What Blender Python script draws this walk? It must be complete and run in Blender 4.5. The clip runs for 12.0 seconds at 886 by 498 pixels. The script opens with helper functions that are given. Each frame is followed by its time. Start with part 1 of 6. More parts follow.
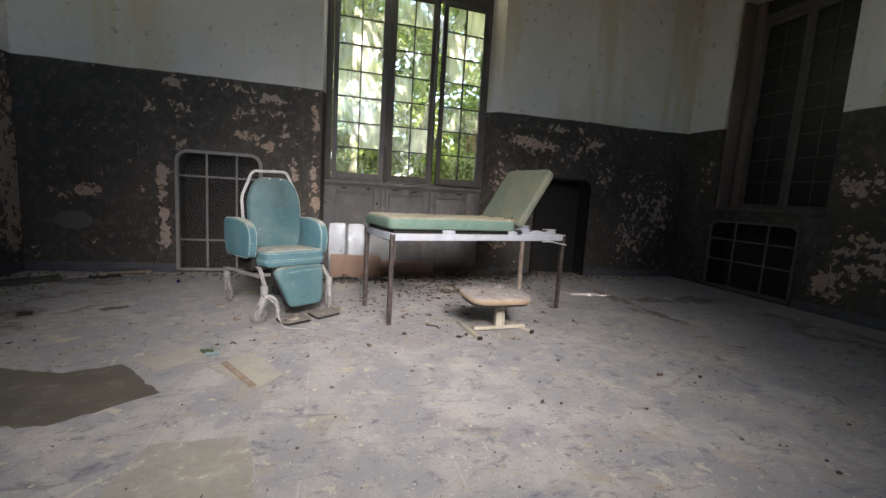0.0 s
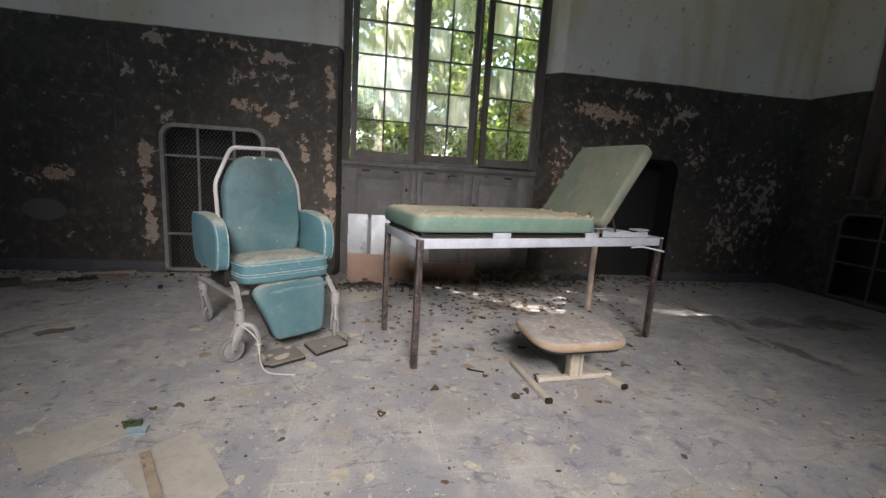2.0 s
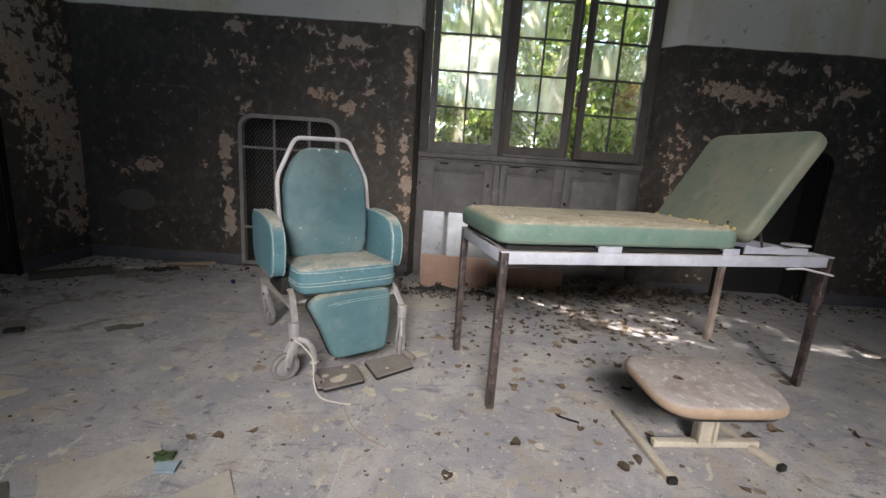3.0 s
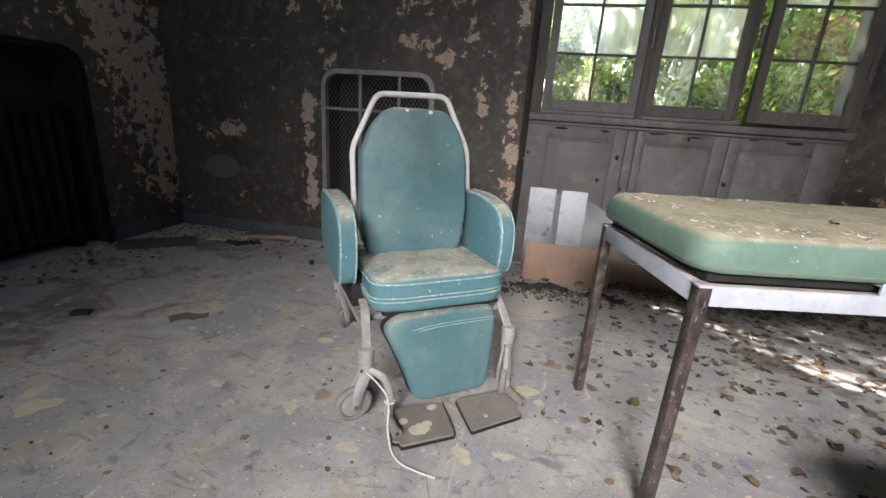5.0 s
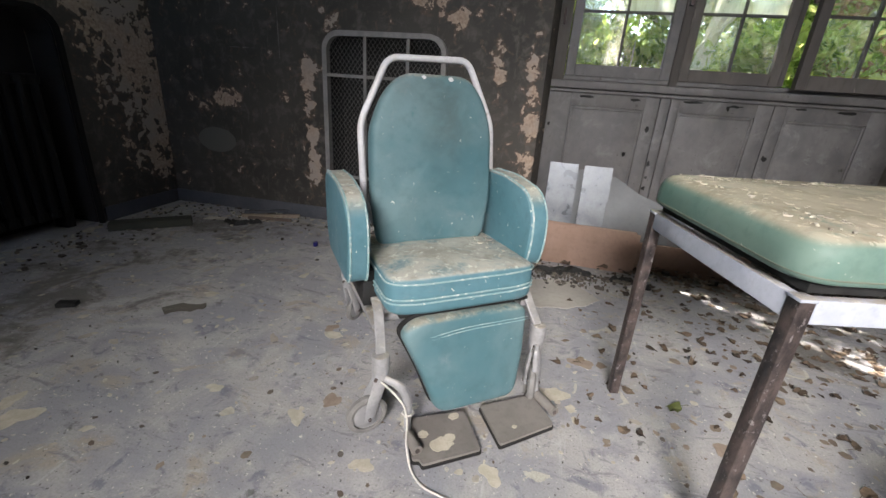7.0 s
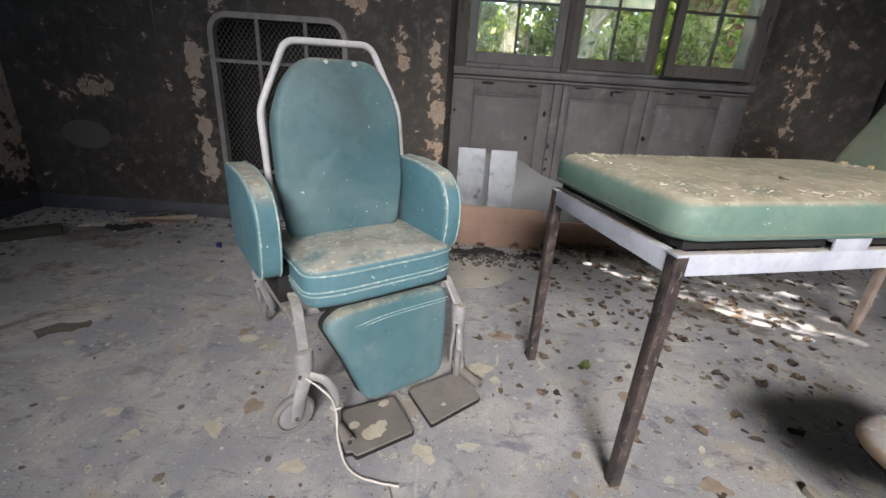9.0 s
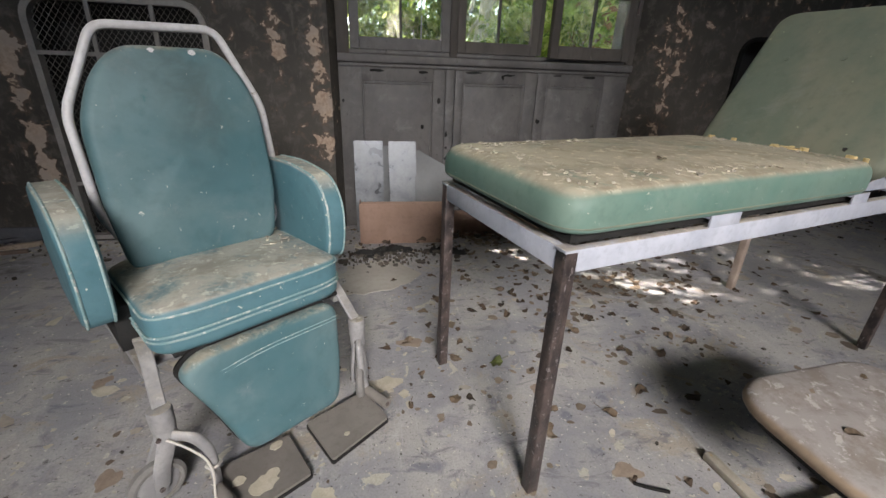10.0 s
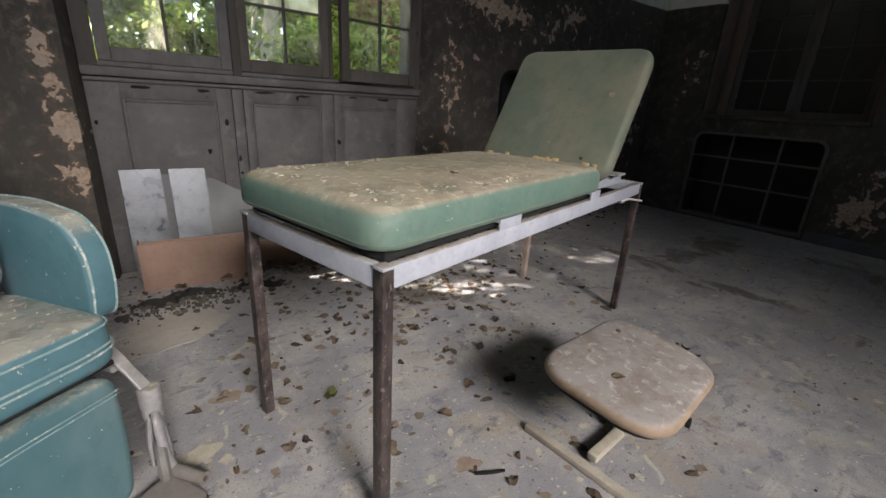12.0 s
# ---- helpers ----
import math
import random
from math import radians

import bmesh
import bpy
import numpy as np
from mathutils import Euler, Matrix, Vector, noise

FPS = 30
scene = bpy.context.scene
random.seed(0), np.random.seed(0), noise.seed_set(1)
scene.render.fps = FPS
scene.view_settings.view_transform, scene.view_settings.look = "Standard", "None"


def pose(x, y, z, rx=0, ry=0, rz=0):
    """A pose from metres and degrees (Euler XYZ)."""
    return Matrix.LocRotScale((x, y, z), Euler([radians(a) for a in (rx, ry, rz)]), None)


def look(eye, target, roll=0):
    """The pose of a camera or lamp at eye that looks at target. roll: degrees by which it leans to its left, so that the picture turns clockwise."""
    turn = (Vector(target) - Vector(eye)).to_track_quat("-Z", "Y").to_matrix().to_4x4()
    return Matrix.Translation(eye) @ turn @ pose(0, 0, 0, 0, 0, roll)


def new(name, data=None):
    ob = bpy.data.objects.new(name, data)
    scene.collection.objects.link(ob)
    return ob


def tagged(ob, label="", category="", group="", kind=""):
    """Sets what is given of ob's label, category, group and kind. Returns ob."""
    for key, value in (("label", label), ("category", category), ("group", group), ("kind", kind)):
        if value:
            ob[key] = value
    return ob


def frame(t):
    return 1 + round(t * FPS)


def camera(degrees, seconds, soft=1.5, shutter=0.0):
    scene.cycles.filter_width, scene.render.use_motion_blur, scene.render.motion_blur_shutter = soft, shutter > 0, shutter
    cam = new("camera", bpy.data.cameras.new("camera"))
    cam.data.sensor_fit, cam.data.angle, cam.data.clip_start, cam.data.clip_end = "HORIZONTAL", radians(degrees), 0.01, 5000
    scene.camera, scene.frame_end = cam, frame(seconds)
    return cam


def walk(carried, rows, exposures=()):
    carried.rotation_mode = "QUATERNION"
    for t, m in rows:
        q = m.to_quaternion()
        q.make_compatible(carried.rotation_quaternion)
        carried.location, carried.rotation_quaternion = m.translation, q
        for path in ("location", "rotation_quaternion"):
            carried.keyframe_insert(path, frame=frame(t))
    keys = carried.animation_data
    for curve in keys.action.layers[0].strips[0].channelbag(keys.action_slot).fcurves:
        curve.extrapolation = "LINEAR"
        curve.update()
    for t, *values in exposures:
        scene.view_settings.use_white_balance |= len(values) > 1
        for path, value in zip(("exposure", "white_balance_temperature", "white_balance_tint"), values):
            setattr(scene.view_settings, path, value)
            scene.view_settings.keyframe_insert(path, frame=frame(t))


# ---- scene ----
cam = camera(92.6, 12.0)
PATH = [
    (0, (0.072, -0.022, 1.105), (0.611, 1.887, 0.851), 3.5),
    (0.5, (0.11, 0.267, 1.122), (0.639, 2.175, 0.844), 3.3),
    (1, (0.195, 0.565, 1.122), (0.625, 2.495, 0.825), 3.3),
    (1.5, (0.255, 0.804, 1.12), (0.612, 2.747, 0.803), 3.3),
    (2, (0.294, 1.086, 1.126), (0.664, 3.02, 0.779), 3.6),
    (2.5, (0.31, 1.316, 1.129), (0.579, 3.261, 0.75), 3.0),
    (3, (0.323, 1.555, 1.139), (0.332, 3.513, 0.732), 3.9),
    (4.8, (0.159, 2.173, 1.115), (-0.158, 4.06, 0.535), 3.8),
    (5, (0.143, 2.242, 1.133), (-0.234, 4.115, 0.541), 4.0),
    (5.5, (0.109, 2.353, 1.131), (-0.33, 4.202, 0.507), 4.1),
    (6, (0.06, 2.414, 1.134), (-0.371, 4.262, 0.5), 2.9),
    (6.5, (0.042, 2.449, 1.129), (-0.363, 4.287, 0.452), 3.2),
    (8.3, (-0.019, 2.451, 1.149), (-0.252, 4.278, 0.369), 4.0),
    (8.5, (0.006, 2.442, 1.12), (-0.183, 4.285, 0.368), 3.7),
    (9, (0.024, 2.435, 1.121), (0.042, 4.292, 0.378), 3.9),
    (9.5, (0.061, 2.491, 1.115), (0.246, 4.339, 0.372), 3.0),
    (10, (0.146, 2.582, 1.125), (0.526, 4.387, 0.352), 2.2),
    (10.5, (0.192, 2.615, 1.127), (0.799, 4.371, 0.387), 2.8),
    (11, (0.19, 2.619, 1.13), (1.045, 4.286, 0.428), 2.8),
    (11.5, (0.179, 2.606, 1.127), (1.194, 4.198, 0.466), 3.1),
    (11.6, (0.168, 2.607, 1.136), (1.218, 4.176, 0.476), 3.3),
    (12, (0.165, 2.597, 1.126), (1.312, 4.1, 0.474), 3.3),
]
EXPOSURES = [(0.0, 3.4, 7000, 14), (2.5, 3.15, 7000, 14), (5.0, 3.5, 6850, 12), (6.5, 3.6, 6750, 12), (8.5, 3.5, 6750, 12), (9.5, 3.28, 6800, 12), (10.5, 3.02, 6950, 13), (12.0, 2.95, 7000, 14)]
walk(cam, [(t, look(eye, target, roll)) for t, eye, target, roll in PATH], EXPOSURES)

# ---- light ----
SUN_TRAVEL = Vector((0.46, -0.43, -1.0)).normalized()
sun_data = bpy.data.lights.new("sun", "SUN")
sun_data.energy, sun_data.angle, sun_data.color = 5.0, radians(0.6), (1.0, 0.94, 0.85)
sun = new("sun", sun_data)
sun.matrix_world = look((0, 0, 0), SUN_TRAVEL)

world = bpy.data.worlds.new("world")
scene.world = world
world.use_nodes = True
wnt = world.node_tree
wnt.nodes.clear()
sky = wnt.nodes.new("ShaderNodeTexSky")
sky.sky_type, sky.sun_disc = "NISHITA", False
sky.sun_elevation = math.asin(-SUN_TRAVEL.z)
sky.sun_rotation = math.atan2(-SUN_TRAVEL.x, -SUN_TRAVEL.y)
wbg = wnt.nodes.new("ShaderNodeBackground")
wbg.inputs["Strength"].default_value = 0.15
wout = wnt.nodes.new("ShaderNodeOutputWorld")
wnt.links.new(sky.outputs[0], wbg.inputs["Color"])
wnt.links.new(wbg.outputs[0], wout.inputs["Surface"])

# added fill beam from an unseen south opening, standing in for a carried lamp
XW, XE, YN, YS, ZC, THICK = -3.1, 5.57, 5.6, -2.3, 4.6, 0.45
back_light = bpy.data.lights.new("south_fill_beam", "AREA")
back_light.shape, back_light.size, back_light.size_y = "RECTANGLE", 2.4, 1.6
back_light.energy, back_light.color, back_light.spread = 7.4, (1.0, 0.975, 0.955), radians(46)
south_fill_lamp = new("south_fill_beam", back_light)
south_fill_lamp.matrix_world = look((0.35, YS - 0.1, 3.65), (0.72, 3.4, 0.05))
# added fill lamp at the out-of-view fanlight, standing in for skylight through the north window
fan_light = bpy.data.lights.new("fanlight_fill", "AREA")
fan_light.shape, fan_light.size, fan_light.size_y = "RECTANGLE", 2.0, 0.28
fan_light.energy, fan_light.color = 1.3, (0.97, 1.0, 0.93)
fan_lamp = new("fanlight_fill", fan_light)
fan_lamp.matrix_world = look((1.13, 5.70, 3.90), (1.4, 3.6, 0.6))

# ---- node helpers ----
def material(name, rough=0.7, metal=0.0, spec=0.5):
    mat = bpy.data.materials.new(name)
    mat.use_nodes = True
    nt = mat.node_tree
    bsdf = nt.nodes["Principled BSDF"]
    bsdf.inputs["Roughness"].default_value = rough
    bsdf.inputs["Metallic"].default_value = metal
    bsdf.inputs["Specular IOR Level"].default_value = spec
    return mat, nt, bsdf


def put(nt, value, socket):
    if isinstance(value, (int, float)):
        socket.default_value = value
    elif isinstance(value, (tuple, list)):
        socket.default_value = tuple(value) + ((1.0,) if len(value) == 3 and len(socket.default_value) == 4 else ())
    else:
        nt.links.new(value, socket)


def coords(nt, which="Object"):
    return nt.nodes.new("ShaderNodeTexCoord").outputs[which]


def noise_tex(nt, vec, scale, detail=6.0, rough=0.6, warp=0.0):
    n = nt.nodes.new("ShaderNodeTexNoise")
    nt.links.new(vec, n.inputs["Vector"])
    n.inputs["Scale"].default_value, n.inputs["Detail"].default_value = scale, detail
    n.inputs["Roughness"].default_value, n.inputs["Distortion"].default_value = rough, warp
    return n.outputs["Fac"]


def calc(nt, op, a, b=0.0, clamp=False):
    n = nt.nodes.new("ShaderNodeMath")
    n.operation, n.use_clamp = op, clamp
    put(nt, a, n.inputs[0])
    put(nt, b, n.inputs[1])
    return n.outputs[0]


def step(nt, value, low, high, out_low=0.0, out_high=1.0):
    n = nt.nodes.new("ShaderNodeMapRange")
    n.interpolation_type = "SMOOTHSTEP"
    put(nt, value, n.inputs["Value"])
    for key, v in (("From Min", low), ("From Max", high), ("To Min", out_low), ("To Max", out_high)):
        n.inputs[key].default_value = v
    return n.outputs["Result"]


def blend(nt, fac, a, b):
    n = nt.nodes.new("ShaderNodeMix")
    n.data_type = "RGBA"
    put(nt, fac, n.inputs["Factor"])
    put(nt, a, n.inputs[6])
    put(nt, b, n.inputs[7])
    return n.outputs[2]


def stretch(nt, vec, scale, shift=(0, 0, 0)):
    n = nt.nodes.new("ShaderNodeMapping")
    nt.links.new(vec, n.inputs["Vector"])
    n.inputs["Scale"].default_value = scale
    n.inputs["Location"].default_value = shift
    return n.outputs[0]


def xyz(nt, vec):
    n = nt.nodes.new("ShaderNodeSeparateXYZ")
    nt.links.new(vec, n.inputs[0])
    return n.outputs


def bump(nt, bsdf, height, strength=0.4, distance=0.01):
    n = nt.nodes.new("ShaderNodeBump")
    n.inputs["Strength"].default_value, n.inputs["Distance"].default_value = strength, distance
    nt.links.new(height, n.inputs["Height"])
    nt.links.new(n.outputs[0], bsdf.inputs["Normal"])


def spot(nt, vec, centre, size):
    """1 in the middle of a soft ellipsoid, 0 outside it."""
    m = nt.nodes.new("ShaderNodeMapping")
    m.vector_type = "POINT"
    nt.links.new(vec, m.inputs["Vector"])
    m.inputs["Scale"].default_value = [1.0 / v for v in size]
    m.inputs["Location"].default_value = [-c / v for c, v in zip(centre, size)]
    ln = nt.nodes.new("ShaderNodeVectorMath")
    ln.operation = "LENGTH"
    nt.links.new(m.outputs[0], ln.inputs[0])
    return step(nt, ln.outputs["Value"], 0.0, 1.0, 1.0, 0.0)


# ---- materials ----
def wall_material(name, spots, ground_level):
    mat, nt, bsdf = material(name, 0.85, 0.0, 0.25)
    p = coords(nt)
    z = xyz(nt, p)[2]
    wob = noise_tex(nt, p, 1.7, 3.0)
    edge = calc(nt, "ADD", z, calc(nt, "MULTIPLY", wob, -0.05))
    dado = step(nt, edge, 2.252, 2.268, 1.0, 0.0)
    big = noise_tex(nt, p, 0.9, 5.0, 0.6, 0.4)
    mid = noise_tex(nt, p, 10.0, 9.0, 0.68, 0.3)
    fine = noise_tex(nt, p, 48.0, 6.0, 0.65)
    field = calc(nt, "MULTIPLY", big, 0.10)
    for centre, size, amp in spots:
        field = calc(nt, "ADD", field, calc(nt, "MULTIPLY", spot(nt, p, centre, size), amp))
    chip = noise_tex(nt, p, 13.0, 6.0, 0.56, 0.45)
    torn = calc(nt, "ADD", calc(nt, "MULTIPLY", chip, 0.84), calc(nt, "MULTIPLY", fine, 0.16))
    flake_level = calc(nt, "ADD", torn, field)
    flake = step(nt, flake_level, ground_level, ground_level + 0.010)
    # dark oil paint, smoky and scratched
    paint = blend(nt, step(nt, big, 0.35, 0.65), (0.041, 0.038, 0.034), (0.067, 0.061, 0.054))
    paint = blend(nt, step(nt, mid, 0.48, 0.68), paint, (0.103, 0.093, 0.082))
    scratches = noise_tex(nt, stretch(nt, p, (1.0, 1.0, 0.22)), 26.0, 6.0, 0.7, 0.3)
    paint = blend(nt, calc(nt, "MULTIPLY", step(nt, scratches, 0.58, 0.68), 0.3), paint, (0.15, 0.138, 0.125))
    rust = step(nt, calc(nt, "ADD", flake_level, 0.085), ground_level, ground_level + 0.09)
    paint = blend(nt, calc(nt, "MULTIPLY", rust, 0.55), paint, (0.150, 0.103, 0.074))
    plaster = blend(nt, step(nt, fine, 0.35, 0.65), (0.30, 0.215, 0.165), (0.46, 0.36, 0.28))
    plaster = blend(nt, step(nt, noise_tex(nt, p, 2.2, 4.0), 0.45, 0.62), plaster, (0.34, 0.29, 0.25))
    lower = blend(nt, flake, paint, plaster)
    if name.endswith("north"):
        for centre, size in (((-2.25, YN, 1.642), (0.31, 1.0, 0.007)), ((-1.98, YN, 1.40), (0.005, 1.0, 0.27)), ((-2.30, YN, 1.30), (0.16, 1.0, 0.006)), ((-2.0, YN, 2.02), (0.006, 1.0, 0.2))):
            line = calc(nt, "MULTIPLY", step(nt, spot(nt, p, centre, size), 0.02, 0.4), step(nt, mid, 0.38, 0.56))
            lower = blend(nt, calc(nt, "MULTIPLY", line, 0.6), lower, (0.20, 0.19, 0.175))
        mend = calc(nt, "ADD", spot(nt, p, (-2.62, YN, 0.58), (0.30, 1.0, 0.17)), calc(nt, "MULTIPLY", mid, 0.12))
        lower = blend(nt, step(nt, mend, 0.40, 0.43), lower, (0.105, 0.105, 0.092))
    # limewash above, yellowed where water ran
    wash = blend(nt, step(nt, big, 0.3, 0.7), (0.60, 0.585, 0.555), (0.68, 0.665, 0.63))
    damp = noise_tex(nt, stretch(nt, p, (1.4, 1.4, 0.25)), 1.2, 6.0, 0.6, 0.5)
    wash = blend(nt, step(nt, damp, 0.50, 0.64), wash, (0.57, 0.53, 0.42))
    wash = blend(nt, step(nt, mid, 0.60, 0.66), wash, (0.36, 0.35, 0.34))
    colour = blend(nt, dado, wash, lower)
    nt.links.new(colour, bsdf.inputs["Base Color"])
    nt.links.new(step(nt, calc(nt, "MULTIPLY", flake, dado), 0, 1, 0.62, 0.92), bsdf.inputs["Roughness"])
    relief = calc(nt, "ADD", calc(nt, "MULTIPLY", calc(nt, "MULTIPLY", flake, dado), -0.5), calc(nt, "MULTIPLY", mid, 0.6))
    bump(nt, bsdf, relief, 0.5, 0.006)
    return mat


NORTH_SPOTS = [((x, YN, z), (sx, 1.0, sz), a) for x, z, sx, sz, a in (
    (-1.60, 2.18, 0.18, 0.14, 0.24), (-1.55, 1.90, 0.20, 0.20, 0.17), (-1.56, 1.52, 0.17, 0.13, 0.19), (-1.76, 1.15, 0.12, 0.22, 0.25), (-1.75, 0.75, 0.11, 0.60, 0.20),
    (-1.73, 0.38, 0.12, 0.30, 0.18), (-0.61, 2.11, 0.36, 0.11, 0.26), (-1.00, 2.20, 0.45, 0.09, 0.14), (-0.86, 1.65, 0.28, 0.13, 0.18), (-0.62, 1.56, 0.17, 0.10, 0.19),
    (-0.44, 1.70, 0.18, 0.18, 0.18), (-0.70, 1.92, 0.60, 0.15, 0.12), (-0.31, 1.28, 0.11, 0.28, 0.21), (-0.09, 1.25, 0.11, 0.36, 0.21), (-0.05, 0.90, 0.11, 0.20, 0.25),
    (-0.08, 1.95, 0.08, 0.50, 0.18), (-0.05, 0.64, 0.09, 0.18, 0.19), (-2.48, 0.92, 0.19, 0.16, 0.21), (-2.72, 0.88, 0.24, 0.15, 0.13), (-1.86, 1.87, 0.10, 0.10, 0.15),
    (2.85, 1.92, 0.60, 0.20, 0.20), (3.30, 2.14, 0.90, 0.08, 0.16), (3.90, 1.98, 0.36, 0.18, 0.19), (3.40, 1.82, 0.90, 0.30, 0.10), (2.45, 1.30, 0.18, 0.70, 0.16),
    (4.72, 1.20, 0.45, 0.60, 0.14), (5.20, 1.00, 0.36, 0.80, 0.16), (4.70, 0.55, 0.60, 0.55, 0.12), (4.10, 1.50, 0.35, 0.30, 0.13), (2.42, 0.60, 0.25, 0.40, 0.15))]
WEST_SPOTS = [((XW, y, z), (1.0, sy, sz), a) for y, z, sy, sz, a in (
    (5.38, 1.20, 0.50, 1.20, 0.20), (5.60, 0.85, 0.22, 0.60, 0.12), (5.50, 0.45, 0.30, 0.45, 0.11), (5.05, 1.55, 0.34, 0.45, 0.13), (4.90, 2.05, 0.90, 0.60, 0.22), (3.6, 1.3, 0.6, 1.0, 0.12))]
EAST_SPOTS = [((XE, y, z), (1.0, sy, sz), a) for y, z, sy, sz, a in (
    (3.2, 1.45, 0.45, 0.35, 0.24), (3.05, 0.7, 0.7, 0.6, 0.20), (3.4, 0.35, 0.35, 0.35, 0.20), (5.2, 1.6, 0.3, 0.6, 0.10), (2.4, 1.4, 0.5, 0.9, 0.13))]
M_NORTH = wall_material("peeling_wall_north", NORTH_SPOTS, 0.700)
M_WEST = wall_material("peeling_wall_west", WEST_SPOTS, 0.685)
M_EAST = wall_material("peeling_wall_east", EAST_SPOTS, 0.735)


def floor_material():
    mat, nt, bsdf = material("worn_floor", 0.75, 0.0, 0.35)
    p = coords(nt)
    big = noise_tex(nt, p, 0.7, 5.0, 0.55, 0.5)
    mid = noise_tex(nt, p, 3.2, 8.0, 0.66, 0.6)
    fine = noise_tex(nt, p, 22.0, 8.0, 0.70, 0.2)
    grit = noise_tex(nt, p, 140.0, 3.0, 0.6)
    col = blend(nt, step(nt, mid, 0.40, 0.62), (0.268, 0.270, 0.298), (0.385, 0.375, 0.368))
    col = blend(nt, calc(nt, "MULTIPLY", step(nt, noise_tex(nt, p, 4.2, 7.0, 0.66, 0.8), 0.54, 0.66), 0.8), col, (0.345, 0.300, 0.240))
    col = blend(nt, calc(nt, "MULTIPLY", step(nt, noise_tex(nt, p, 7.5, 8.0, 0.70, 0.6), 0.555, 0.66), 0.85), col, (0.150, 0.158, 0.200))
    cloud = step(nt, noise_tex(nt, p, 1.6, 7.0, 0.68, 0.8), 0.52, 0.66)
    col = blend(nt, calc(nt, "MULTIPLY", cloud, 0.55), col, (0.47, 0.46, 0.46))
    col = blend(nt, step(nt, fine, 0.625, 0.665), col, (0.52, 0.50, 0.45))
    col = blend(nt, step(nt, noise_tex(nt, p, 64.0, 3.0, 0.5, 0.3), 0.675, 0.70), col, (0.60, 0.58, 0.53))
    shards = calc(nt, "ADD", calc(nt, "MULTIPLY", noise_tex(nt, p, 8.0, 5.0, 0.55, 0.8), 0.8), calc(nt, "MULTIPLY", noise_tex(nt, p, 1.3, 3.0), 0.2))
    col = blend(nt, step(nt, shards, 0.622, 0.632), col, (0.45, 0.425, 0.37))
    # trodden scuffs, darker and paler
    scuffs = noise_tex(nt, stretch(nt, p, (2.2, 6.0, 1.0), (3.0, 1.0, 0.0)), 2.4, 9.0, 0.74, 0.8)
    col = blend(nt, calc(nt, "MULTIPLY", step(nt, scuffs, 0.56, 0.63), 0.7), col, (0.165, 0.165, 0.185))
    for scale, shift in (((22.0, 0.55, 1.0), (0.3, 0.0, 0.0)), ((0.7, 17.0, 1.0), (2.1, 0.4, 0.0))):
        drag = noise_tex(nt, stretch(nt, p, scale, shift), 1.0, 2.0, 0.5, 0.05)
        line = step(nt, calc(nt, "ABSOLUTE", calc(nt, "SUBTRACT", drag, 0.56)), 0.0, 0.008, 1.0, 0.0)
        col = blend(nt, calc(nt, "MULTIPLY", line, step(nt, mid, 0.45, 0.60, 0.0, 0.40)), col, (0.50, 0.50, 0.51))
    col = blend(nt, calc(nt, "MULTIPLY", step(nt, noise_tex(nt, p, 13.0, 6.0, 0.66), 0.62, 0.69), 0.8), col, (0.10, 0.098, 0.095))
    col = blend(nt, calc(nt, "MULTIPLY", step(nt, noise_tex(nt, p, 85.0, 3.0, 0.5, 0.4), 0.66, 0.70), 0.85), col, (0.055, 0.052, 0.05))
    col = blend(nt, calc(nt, "MULTIPLY", step(nt, grit, 0.40, 0.75), 0.35), col, (0.16, 0.155, 0.15))
    tiles = nt.nodes.new("ShaderNodeTexBrick")
    nt.links.new(p, tiles.inputs["Vector"])
    tiles.offset = 0.0
    tiles.inputs["Scale"].default_value = 1.0
    tiles.inputs["Brick Width"].default_value, tiles.inputs["Row Height"].default_value = 0.62, 2.5
    tiles.inputs["Mortar Size"].default_value = 0.004
    seam = calc(nt, "MULTIPLY", tiles.outputs["Fac"], step(nt, mid, 0.46, 0.6, 0.0, 0.45))
    col = blend(nt, seam, col, (0.48, 0.48, 0.49))
    # dirt spots; the broad west and east ones also paint in light falloff
    dirt = 0.0
    for centre, size, amp in (((4.2, 4.1, 0), (1.3, 0.35, 1), 0.34), ((1.6, 5.4, 0), (1.6, 0.55, 1), 0.36), ((-1.9, 5.2, 0), (1.3, 0.5, 1), 0.26),
                              ((3.6, 2.6, 0), (1.6, 0.7, 1), 0.18), ((-2.5, 3.8, 0), (1.2, 2.2, 1), 0.28), ((4.9, 2.6, 0), (0.9, 2.4, 1), 0.26), ((3.42, 4.4, 0), (0.16, 0.75, 1), 0.34), ((3.46, 3.5, 0), (0.15, 0.8, 1), 0.30), ((3.3, 3.7, 0), (0.10, 0.5, 1), 0.26), ((1.7, 4.6, 0), (1.5, 0.8, 1), 0.22)):
        dirt = calc(nt, "ADD", dirt, calc(nt, "MULTIPLY", spot(nt, p, centre, size), amp))
    soil_and_dimming = step(nt, calc(nt, "ADD", calc(nt, "ADD", mid, calc(nt, "MULTIPLY", fine, 0.3)), dirt), 0.80, 0.98)
    col = blend(nt, calc(nt, "MULTIPLY", soil_and_dimming, 0.75), col, (0.085, 0.078, 0.07))
    nt.links.new(col, bsdf.inputs["Base Color"])
    nt.links.new(step(nt, mid, 0.35, 0.7, 0.50, 0.9), bsdf.inputs["Roughness"])
    bump(nt, bsdf, calc(nt, "ADD", fine, calc(nt, "MULTIPLY", grit, 0.4)), 0.45, 0.005)
    return mat


